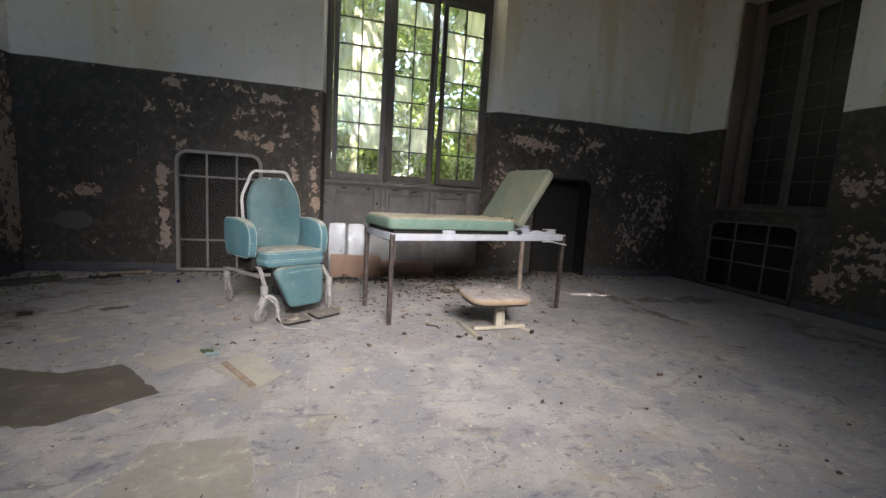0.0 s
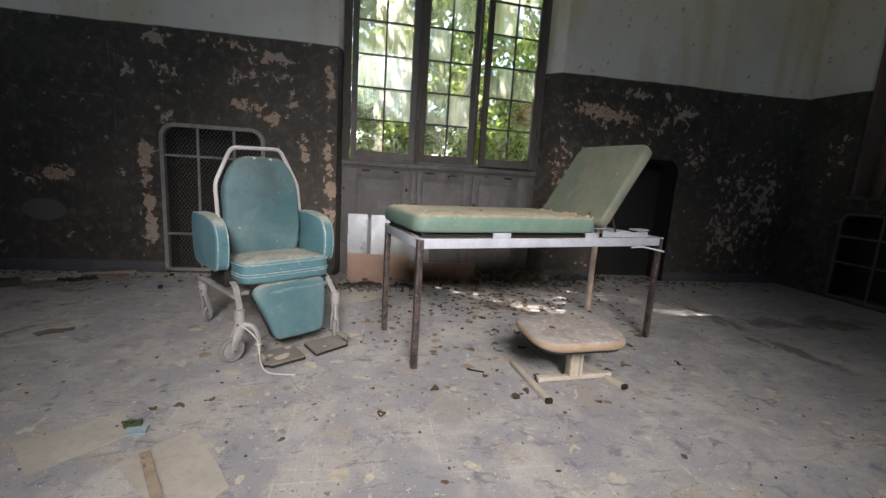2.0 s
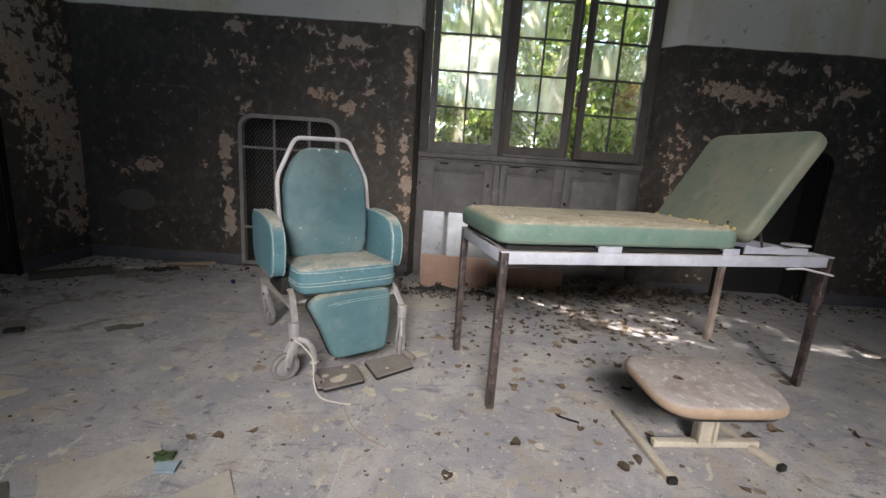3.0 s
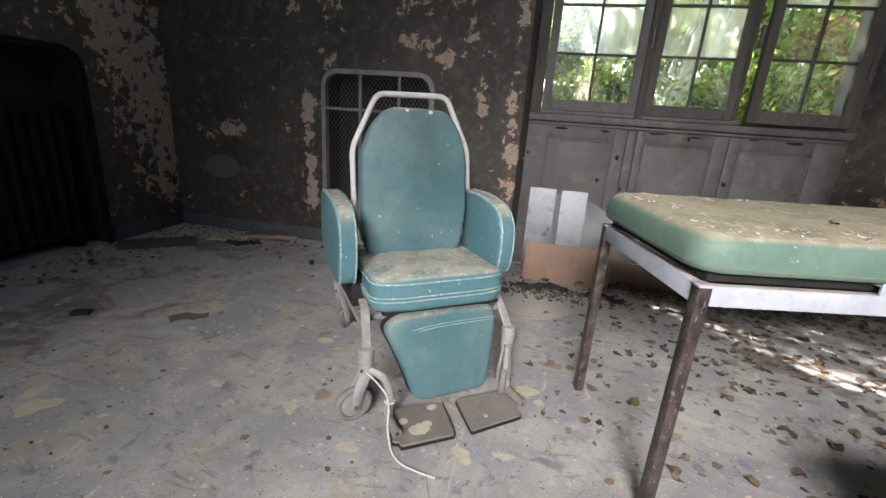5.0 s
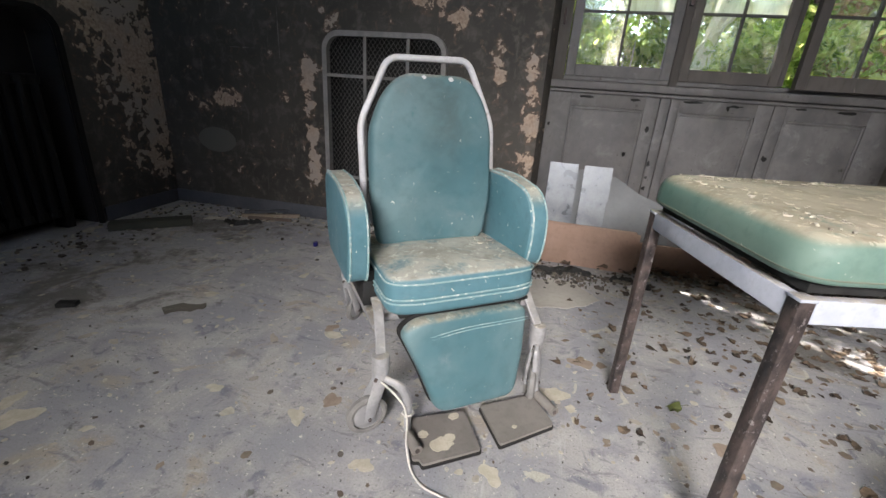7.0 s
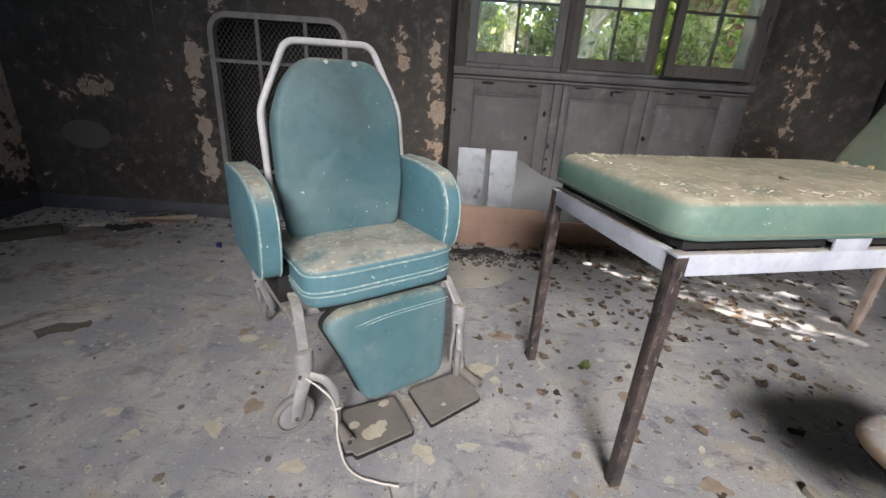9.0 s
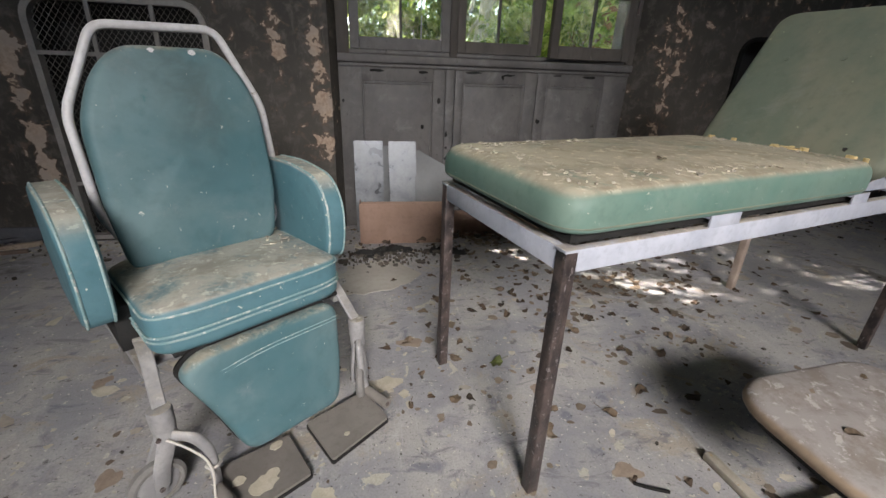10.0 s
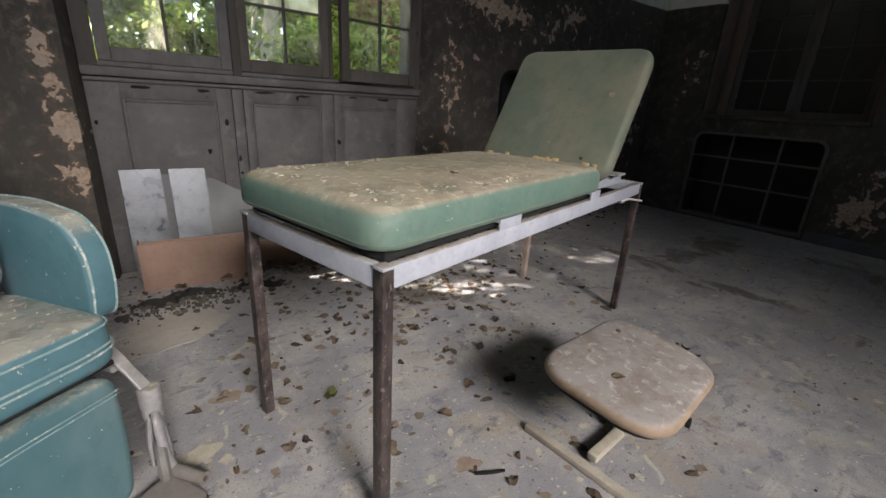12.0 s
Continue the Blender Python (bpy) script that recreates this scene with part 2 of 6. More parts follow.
def simple(name, a, b, scale=8.0, rough=0.7, metal=0.0, wear=None, wear_at=0.62, grain=(1, 1, 1), relief=0.25, spec=0.4, dust=None, dust_at=0.50, flecks=None, flecks_at=0.70):
    """Two tones of one surface, patches of wear, and dust that settled on what faces up."""
    mat, nt, bsdf = material(name, rough, metal, spec)
    p = stretch(nt, coords(nt), grain)
    base = noise_tex(nt, p, scale, 7.0, 0.6, 0.3)
    fine = noise_tex(nt, p, scale * 7.0, 5.0, 0.6)
    col = blend(nt, step(nt, base, 0.35, 0.65), a, b)
    col = blend(nt, calc(nt, "MULTIPLY", step(nt, fine, 0.45, 0.75), 0.3), col, [v * 0.6 for v in a])
    if wear:
        spots_worn = calc(nt, "ADD", calc(nt, "MULTIPLY", noise_tex(nt, p, scale * 2.3, 8.0, 0.7, 0.2), 0.8), calc(nt, "MULTIPLY", fine, 0.2))
        col = blend(nt, step(nt, spots_worn, wear_at, wear_at + 0.05), col, wear)
    if flecks:
        col = blend(nt, step(nt, noise_tex(nt, coords(nt), 58.0, 4.0, 0.6, 0.6), flecks_at, flecks_at + 0.015), col, flecks)
        col = blend(nt, calc(nt, "MULTIPLY", step(nt, noise_tex(nt, coords(nt), 6.0, 8.0, 0.75, 0.4), 0.54, 0.68), 0.35), col, [0.45 * v + 0.18 for v in a])
    if dust:
        up = step(nt, xyz(nt, nt.nodes.new("ShaderNodeNewGeometry").outputs["Normal"])[2], 0.45, 0.95)
        settled = calc(nt, "MULTIPLY", up, step(nt, calc(nt, "ADD", calc(nt, "MULTIPLY", noise_tex(nt, coords(nt), 7.0, 8.0, 0.7, 0.4), 0.8), calc(nt, "MULTIPLY", noise_tex(nt, coords(nt), 70.0, 4.0), 0.2)), dust_at - 0.1, dust_at + 0.1))
        tone = blend(nt, step(nt, noise_tex(nt, coords(nt), 9.0, 9.0, 0.75, 0.2), 0.42, 0.62), dust, [dust[0] * 0.68, dust[1] * 0.64, dust[2] * 0.60])
        pale = step(nt, noise_tex(nt, coords(nt), 30.0, 6.0, 0.7, 0.3), 0.57, 0.61)
        tone = blend(nt, pale, tone, [min(0.66, v * 1.42) for v in dust])
        col = blend(nt, calc(nt, "MULTIPLY", settled, 0.85), col, tone)
    nt.links.new(col, bsdf.inputs["Base Color"])
    nt.links.new(step(nt, base, 0.3, 0.7, max(0.05, rough - 0.12), min(1.0, rough + 0.12)), bsdf.inputs["Roughness"])
    bump(nt, bsdf, calc(nt, "ADD", base, calc(nt, "MULTIPLY", fine, 0.5)), relief, 0.004)
    return mat


M_FLOOR = floor_material()
M_CEILING = simple("old_ceiling", (0.55, 0.54, 0.52), (0.62, 0.61, 0.59), 2.0, 0.9)
M_NICHE = simple("near_black_matt", (0.012, 0.012, 0.012), (0.022, 0.021, 0.02), 4.0, 0.9)
M_BASEBOARD = simple("grey_blue_skirting", (0.055, 0.06, 0.072), (0.085, 0.088, 0.10), 6.0, 0.7)
M_WOOD_GREY = simple("grey_weathered_paint", (0.074, 0.071, 0.072), (0.122, 0.116, 0.115), 4.0, 0.6, wear=(0.035, 0.03, 0.027), wear_at=0.615, grain=(1, 1, 0.7), relief=0.3, flecks=(0.03, 0.026, 0.023), flecks_at=0.69)
M_WOOD_DARK = simple("dark_weathered_wood", (0.058, 0.052, 0.048), (0.095, 0.086, 0.078), 5.0, 0.75, wear=(0.17, 0.15, 0.13), grain=(1, 1, 0.3))
M_WOOD_BROWN = simple("brown_window_wood", (0.10, 0.072, 0.058), (0.15, 0.11, 0.09), 5.0, 0.7, grain=(1, 1, 0.3))
M_MUNTIN = simple("thin_iron_bars", (0.05, 0.048, 0.045), (0.09, 0.085, 0.08), 20.0, 0.7, 0.3)
M_GRILLE = simple("grey_grille_paint", (0.20, 0.195, 0.19), (0.27, 0.26, 0.25), 12.0, 0.6, 0.1, wear=(0.10, 0.07, 0.055), wear_at=0.64)
M_GRILLE_DARK = simple("dark_grey_grille", (0.085, 0.08, 0.075), (0.12, 0.115, 0.105), 12.0, 0.65)
M_WIRE = simple("dark_wire", (0.11, 0.105, 0.10), (0.15, 0.145, 0.135), 30.0, 0.6)
M_IRON = simple("black_cast_iron", (0.008, 0.008, 0.008), (0.014, 0.0135, 0.013), 15.0, 0.85, 0.0, spec=0.2)
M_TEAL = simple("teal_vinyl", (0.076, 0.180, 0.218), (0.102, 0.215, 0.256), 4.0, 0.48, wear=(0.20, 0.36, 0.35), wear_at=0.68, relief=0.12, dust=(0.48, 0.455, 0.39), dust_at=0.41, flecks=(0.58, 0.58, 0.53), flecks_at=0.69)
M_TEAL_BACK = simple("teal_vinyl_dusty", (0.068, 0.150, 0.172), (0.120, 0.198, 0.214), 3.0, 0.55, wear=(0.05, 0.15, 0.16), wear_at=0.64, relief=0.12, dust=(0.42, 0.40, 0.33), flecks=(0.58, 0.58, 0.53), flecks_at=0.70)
def darker_patch(mat, centre, size, amount):
    """A darker, noise-broken patch blended over the colour of an upholstered surface."""
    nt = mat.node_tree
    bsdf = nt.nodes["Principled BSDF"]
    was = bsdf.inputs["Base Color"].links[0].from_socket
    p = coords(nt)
    patch_mask = calc(nt, "MULTIPLY", spot(nt, p, centre, size), step(nt, noise_tex(nt, p, 9.0, 7.0, 0.65, 0.5), 0.35, 0.65, 0.3, 1.0))
    nt.links.new(blend(nt, calc(nt, "MULTIPLY", patch_mask, amount), was, (0.055, 0.085, 0.085)), bsdf.inputs["Base Color"])


darker_patch(M_TEAL_BACK, (0.03, 0.36, 1.00), (0.16, 0.5, 0.30), 0.75)
darker_patch(M_TEAL_BACK, (-0.06, 0.36, 1.12), (0.22, 0.5, 0.12), 0.5)
M_PIPING = simple("pale_piping", (0.20, 0.34, 0.355), (0.32, 0.42, 0.42), 25.0, 0.6, wear=(0.62, 0.63, 0.60), wear_at=0.535)
M_GREEN = simple("sage_green_vinyl", (0.105, 0.190, 0.162), (0.150, 0.228, 0.192), 4.0, 0.5, wear=(0.30, 0.36, 0.25), wear_at=0.62, relief=0.15, dust=(0.46, 0.40, 0.31), dust_at=0.38, flecks=(0.52, 0.50, 0.42), flecks_at=0.71)
M_GREEN_BACK = simple("sage_green_vinyl_back", (0.125, 0.158, 0.124), (0.200, 0.205, 0.155), 3.0, 0.6, wear=(0.32, 0.32, 0.22), wear_at=0.66, relief=0.15, flecks=(0.36, 0.36, 0.27), flecks_at=0.71)
M_FOAM = simple("yellow_foam", (0.55, 0.42, 0.20), (0.65, 0.52, 0.28), 30.0, 0.95)
M_FRAME = simple("chalky_grey_enamel", (0.37, 0.395, 0.465), (0.45, 0.475, 0.545), 8.0, 0.5, wear=(0.22, 0.17, 0.14), wear_at=0.71, dust=(0.42, 0.38, 0.32), dust_at=0.45)
M_RUSTY = simple("rusty_leg", (0.030, 0.026, 0.027), (0.105, 0.080, 0.074), 26.0, 0.40, 0.25, wear=(0.21, 0.19, 0.19), wear_at=0.565, grain=(1, 1, 0.6))
M_RUSTY_PALE = simple("pale_rusty_leg", (0.34, 0.27, 0.23), (0.45, 0.37, 0.32), 14.0, 0.6, 0.1)
M_CHROME = simple("cream_tube_enamel", (0.50, 0.50, 0.52), (0.62, 0.62, 0.64), 10.0, 0.42, 0.0, wear=(0.27, 0.23, 0.20), wear_at=0.61)
M_CHAIR_METAL = simple("dusty_grey_metal", (0.25, 0.25, 0.258), (0.34, 0.335, 0.34), 12.0, 0.5, 0.15, dust=(0.45, 0.42, 0.36))
M_RUBBER = simple("grey_rubber", (0.16, 0.155, 0.15), (0.22, 0.215, 0.21), 20.0, 0.8)
M_PLATE = simple("dusty_footplate", (0.165, 0.152, 0.140), (0.215, 0.20, 0.185), 7.0, 0.7, 0.0, wear=(0.30, 0.27, 0.22), wear_at=0.62)
M_FLAKE = simple("cream_paint_flake", (0.41, 0.375, 0.30), (0.50, 0.46, 0.38), 20.0, 0.85)
M_BLACK = simple("black_rubber_edge", (0.010, 0.010, 0.010), (0.018, 0.018, 0.018), 20.0, 0.7)
M_CORD = simple("pale_cord", (0.50, 0.48, 0.45), (0.60, 0.58, 0.55), 30.0, 0.6)
M_STOOL = simple("beige_stool_vinyl", (0.27, 0.20, 0.145), (0.35, 0.265, 0.19), 5.0, 0.7, wear=(0.22, 0.145, 0.09), wear_at=0.64, dust=(0.33, 0.314, 0.315), dust_at=0.33)
M_STOOL_BASE = simple("cream_rusted_enamel", (0.36, 0.33, 0.275), (0.45, 0.415, 0.35), 12.0, 0.55, wear=(0.42, 0.24, 0.08), wear_at=0.60)
M_ZINC = simple("galvanised_sheet", (0.10, 0.108, 0.12), (0.15, 0.158, 0.17), 9.0, 0.36, 0.55, wear=(0.07, 0.065, 0.06), wear_at=0.66, relief=0.1)
M_DARKSHEET = simple("dark_sheet", (0.075, 0.08, 0.085), (0.11, 0.115, 0.12), 6.0, 0.5, 0.2)
M_CARD = simple("brown_cardboard", (0.25, 0.165, 0.125), (0.31, 0.21, 0.165), 4.0, 0.85, wear=(0.40, 0.34, 0.28), wear_at=0.72)
M_LINO = simple("dark_lino", (0.085, 0.078, 0.066), (0.12, 0.11, 0.092), 6.0, 0.7, dust=(0.20, 0.19, 0.17), dust_at=0.6)
M_LINO_PALE = simple("pale_lino", (0.26, 0.25, 0.225), (0.31, 0.30, 0.27), 5.0, 0.75, dust=(0.40, 0.38, 0.36), dust_at=0.55)
M_BOARD = simple("cream_board", (0.335, 0.315, 0.285), (0.39, 0.37, 0.335), 5.0, 0.8, wear=(0.33, 0.24, 0.15), wear_at=0.68)
M_RUSTSTRIP = simple("brown_strip", (0.235, 0.185, 0.14), (0.31, 0.255, 0.20), 14.0, 0.85, wear=(0.15, 0.11, 0.08), wear_at=0.56)
M_PLANK = simple("dark_green_plank", (0.035, 0.038, 0.030), (0.055, 0.056, 0.045), 10.0, 0.8)
M_BLUE = simple("dark_blue_plastic", (0.015, 0.015, 0.10), (0.02, 0.02, 0.13), 20.0, 0.4)
M_GLASSGREEN = simple("green_plastic_scrap", (0.045, 0.075, 0.035), (0.065, 0.10, 0.05), 20.0, 0.35)
M_BLUEGREY = simple("blue_grey_paper", (0.20, 0.29, 0.36), (0.28, 0.36, 0.41), 20.0, 0.6)
M_BARK = simple("pale_bark", (0.34, 0.32, 0.28), (0.46, 0.44, 0.40), 6.0, 0.9, grain=(1, 1, 0.3))
M_SOIL = simple("leaf_soil", (0.06, 0.05, 0.035), (0.10, 0.085, 0.055), 3.0, 0.95)


def island_material(name, tones, rough=0.8, through_light=0.0):
    mat, nt, bsdf = material(name, rough, 0.0, 0.3)
    rnd = nt.nodes.new("ShaderNodeNewGeometry").outputs["Random Per Island"]
    ramp = nt.nodes.new("ShaderNodeValToRGB")
    nt.links.new(rnd, ramp.inputs[0])
    els = ramp.color_ramp.elements
    while len(els) < len(tones):
        els.new(0.5)
    for i, c in enumerate(tones):
        els[i].position, els[i].color = i / (len(tones) - 1), (*c, 1.0)
    fine = noise_tex(nt, coords(nt), 30.0, 4.0)
    col = blend(nt, calc(nt, "MULTIPLY", step(nt, fine, 0.4, 0.7), 0.35), ramp.outputs[0], [v * 0.45 for v in tones[0]])
    nt.links.new(col, bsdf.inputs["Base Color"])
    if through_light:
        tr = nt.nodes.new("ShaderNodeBsdfTranslucent")
        nt.links.new(ramp.outputs[0], tr.inputs["Color"])
        mx = nt.nodes.new("ShaderNodeMixShader")
        mx.inputs[0].default_value = through_light
        nt.links.new(bsdf.outputs[0], mx.inputs[1])
        nt.links.new(tr.outputs[0], mx.inputs[2])
        nt.links.new(mx.outputs[0], nt.nodes["Material Output"].inputs["Surface"])
    return mat


M_LEAF = island_material("green_leaves", ((0.07, 0.12, 0.025), (0.20, 0.29, 0.06), (0.34, 0.42, 0.10), (0.46, 0.48, 0.20)), 0.5, 0.7)
M_DRYVINE = island_material("dry_vine_leaves", ((0.16, 0.08, 0.04), (0.26, 0.14, 0.08), (0.20, 0.22, 0.06)), 0.8, 0.3)
M_FALLEN = island_material("fallen_leaves", ((0.042, 0.032, 0.025), (0.075, 0.054, 0.040), (0.115, 0.082, 0.058), (0.20, 0.155, 0.115)), 0.85)
M_CHIPS = island_material("paint_chips", ((0.30, 0.28, 0.25), (0.44, 0.40, 0.33), (0.52, 0.48, 0.40), (0.36, 0.32, 0.27)), 0.85)
M_FRAGMENTS = island_material("leaf_fragments", ((0.10, 0.08, 0.065), (0.19, 0.15, 0.118), (0.30, 0.25, 0.20), (0.15, 0.118, 0.092)), 0.85)
M_CRUMBS = island_material("dark_crumbs", ((0.05, 0.045, 0.04), (0.10, 0.09, 0.08), (0.16, 0.14, 0.12)), 0.9)


def pane_material(name, haze):
    """Window glass under dust and run marks."""
    mat, nt, bsdf = material(name, 0.05)
    p = coords(nt)
    clear = nt.nodes.new("ShaderNodeBsdfTransparent")
    clear.inputs["Color"].default_value = (0.93, 0.96, 0.93, 1)
    gloss = nt.nodes.new("ShaderNodeBsdfGlossy")
    gloss.inputs["Roughness"].default_value = 0.06
    fres = nt.nodes.new("ShaderNodeFresnel")
    glass = nt.nodes.new("ShaderNodeMixShader")
    nt.links.new(fres.outputs[0], glass.inputs[0])
    nt.links.new(clear.outputs[0], glass.inputs[1])
    nt.links.new(gloss.outputs[0], glass.inputs[2])
    dust = nt.nodes.new("ShaderNodeBsdfTranslucent")
    dust.inputs["Color"].default_value = (0.93, 0.92, 0.80, 1)
    rnd = nt.nodes.new("ShaderNodeObjectInfo").outputs["Random"]
    runs = noise_tex(nt, stretch(nt, p, (6.0, 6.0, 1.2)), 1.6, 6.0, 0.6, 0.6)
    amount = calc(nt, "MULTIPLY", step(nt, runs, 0.25, 0.7, 0.35, 1.0), calc(nt, "MULTIPLY", step(nt, rnd, 0.1, 0.9, 0.25, 1.0), haze), True)
    out = nt.nodes.new("ShaderNodeMixShader")
    nt.links.new(amount, out.inputs[0])
    nt.links.new(glass.outputs[0], out.inputs[1])
    nt.links.new(dust.outputs[0], out.inputs[2])
    nt.links.new(out.outputs[0], nt.nodes["Material Output"].inputs["Surface"])
    return mat


M_PANE = pane_material("dusty_glass", 0.68)
M_PANE_CLEAR = pane_material("cleaner_glass", 0.13)
# opaque pane colour holds the unlit look of whatever lies behind the glass
M_PANE_DARK = simple("near_black_pane", (0.007, 0.007, 0.007), (0.011, 0.011, 0.0105), 5.0, 0.4, relief=0.03)


# ---- mesh helpers ----
def part(name, bm, mat, parent=None, label="", smooth=0.6):
    bmesh.ops.recalc_face_normals(bm, faces=bm.faces)
    me = bpy.data.meshes.new(name)
    bm.to_mesh(me)
    bm.free()
    me.materials.append(mat)
    if smooth:
        for poly in me.polygons:
            poly.use_smooth = True
        me.set_sharp_from_angle(angle=smooth)
    ob = new(name, me)
    ob.parent = parent
    if label:
        ob["label"] = label
    return ob


def raw(name, verts, faces, mat, parent=None):
    me = bpy.data.meshes.new(name)
    me.from_pydata(verts, [], faces)
    me.materials.append(mat)
    ob = new(name, me)
    ob.parent = parent
    return ob


def holder(name, m, label, category, group="", kind=""):
    ob = new(name)
    ob.empty_display_size = 0.1
    ob.matrix_world = m
    return tagged(ob, label, category, group, kind)


def mesh():
    return bmesh.new()


def box(bm, x0, x1, y0, y1, z0, z1, bevel=0.0, m=None):
    mat = Matrix.Translation(((x0 + x1) / 2, (y0 + y1) / 2, (z0 + z1) / 2)) @ Matrix.Diagonal((x1 - x0, y1 - y0, z1 - z0, 1))
    made = bmesh.ops.create_cube(bm, size=1.0, matrix=(m @ mat) if m else mat)
    if bevel:
        edges = list({e for v in made["verts"] for e in v.link_edges})
        bmesh.ops.bevel(bm, geom=edges, offset=bevel, segments=2, affect="EDGES", profile=0.5)
    return bm


def tube(bm, pts, r, seg=10, closed=False):
    """A round tube along a line of points."""
    pts = [Vector(p) for p in pts]
    n = len(pts)
    rings, side = [], None
    for i, p in enumerate(pts):
        a = pts[(i - 1) % n] if closed or i else p
        b = pts[(i + 1) % n] if closed or i < n - 1 else p
        d = (b - a).normalized()
        if side is None:
            side = d.orthogonal().normalized()
        side = (side - d * side.dot(d)).normalized()
        up = d.cross(side)
        rings.append([bm.verts.new(p + r * (math.cos(k * math.tau / seg) * side + math.sin(k * math.tau / seg) * up)) for k in range(seg)])
    for i in range(n if closed else n - 1):
        a, b = rings[i], rings[(i + 1) % n]
        for k in range(seg):
            bm.faces.new((a[k], a[(k + 1) % seg], b[(k + 1) % seg], b[k]))
    if not closed:
        bm.faces.new(rings[0])
        bm.faces.new(list(reversed(rings[-1])))
    return bm


def rounded_path(pts, r, steps=5):
    """A line of points with its inner corners rounded."""
    pts = [Vector(p) for p in pts]
    out = [pts[0]]
    for a, b, c in zip(pts, pts[1:], pts[2:]):
        q = min(r, (a - b).length * 0.45, (c - b).length * 0.45)
        s, e = b + (a - b).normalized() * q, b + (c - b).normalized() * q
        for i in range(steps + 1):
            k = i / steps
            out.append((1 - k) ** 2 * s + 2 * k * (1 - k) * b + k * k * e)
    return out + [pts[-1]]


def rounded_polygon(pts, r, steps=5):
    n, out = len(pts), []
    pts = [Vector((p[0], p[1], 0)) for p in pts]
    for i in range(n):
        a, b, c = pts[i - 1], pts[i], pts[(i + 1) % n]
        q = min(r, (a - b).length * 0.48, (c - b).length * 0.48)
        s, e = b + (a - b).normalized() * q, b + (c - b).normalized() * q
        for j in range(steps + 1):
            k = j / steps
            out.append((1 - k) ** 2 * s + 2 * k * (1 - k) * b + k * k * e)
    return [(p.x, p.y) for p in out]


def rect(x0, x1, y0, y1):
    return [(x0, y0), (x1, y0), (x1, y1), (x0, y1)]


def cushion(bm, outline, thick, edge, crown=0.01, m=None, lumps=0.0, foot=None):
    """A padded slab on a rounded outline: rounded rims, a slightly domed top."""
    cx = sum(p[0] for p in outline) / len(outline)
    cy = sum(p[1] for p in outline) / len(outline)
    rad = sum(math.hypot(p[0] - cx, p[1] - cy) for p in outline) / len(outline)
    m = m or Matrix()

    def ring(inset, z):
        k = 1 - inset / rad
        out = []
        for x, y in outline:
            dx, dy = x - cx, y - cy
            w = lumps * (noise.noise(Vector((x * 7, y * 7, z * 9))))
            out.append(bm.verts.new(m @ Vector((cx + dx * k, cy + dy * k, z + w))))
        return out

    rings = []
    for i in range(5):
        a = i / 4 * math.pi / 2
        e = foot or edge
        rings.append(ring(e * (1 - math.sin(a)), e * (1 - math.cos(a))))
    for i in range(5):
        a = i / 4 * math.pi / 2
        rings.append(ring(edge * (1 - math.cos(a)), thick - edge * (1 - math.sin(a))))
    for f in (0.35, 0.6, 0.85):
        rings.append(ring(rad * f, thick + crown * (1 - (1 - f) ** 2)))
    for a, b in zip(rings, rings[1:]):
        for k in range(len(a)):
            bm.faces.new((a[k], a[(k + 1) % len(a)], b[(k + 1) % len(a)], b[k]))
    bm.faces.new(rings[-1])
    bm.faces.new(list(reversed(rings[0])))
    return bm


def slab(bm, outline, z0, z1, m=None):
    """A flat plate on an outline."""
    m = m or Matrix()
    lo = [bm.verts.new(m @ Vector((x, y, z0))) for x, y in outline]
    hi = [bm.verts.new(m @ Vector((x, y, z1))) for x, y in outline]
    bm.faces.new(hi)
    bm.faces.new(list(reversed(lo)))
    for k in range(len(lo)):
        j = (k + 1) % len(lo)
        bm.faces.new((lo[k], lo[j], hi[j], hi[k]))
    return bm


def disc_wheel(bm, r, half, hole, m, seg=24):
    """A tyre: a ring about x with rounded shoulders."""
    prof = [(hole, -half), (r - 0.010, -half), (r, -half * 0.5), (r, half * 0.5), (r - 0.010, half), (hole, half)]
    rings = [[bm.verts.new(m @ Vector((x, q * math.cos(i * math.tau / seg), q * math.sin(i * math.tau / seg)))) for q, x in prof] for i in range(seg)]
    for i in range(seg):
        a, b = rings[i], rings[(i + 1) % seg]
        for k in range(len(prof)):
            j = (k + 1) % len(prof)
            bm.faces.new((a[k], a[j], b[j], b[k]))
    return bm


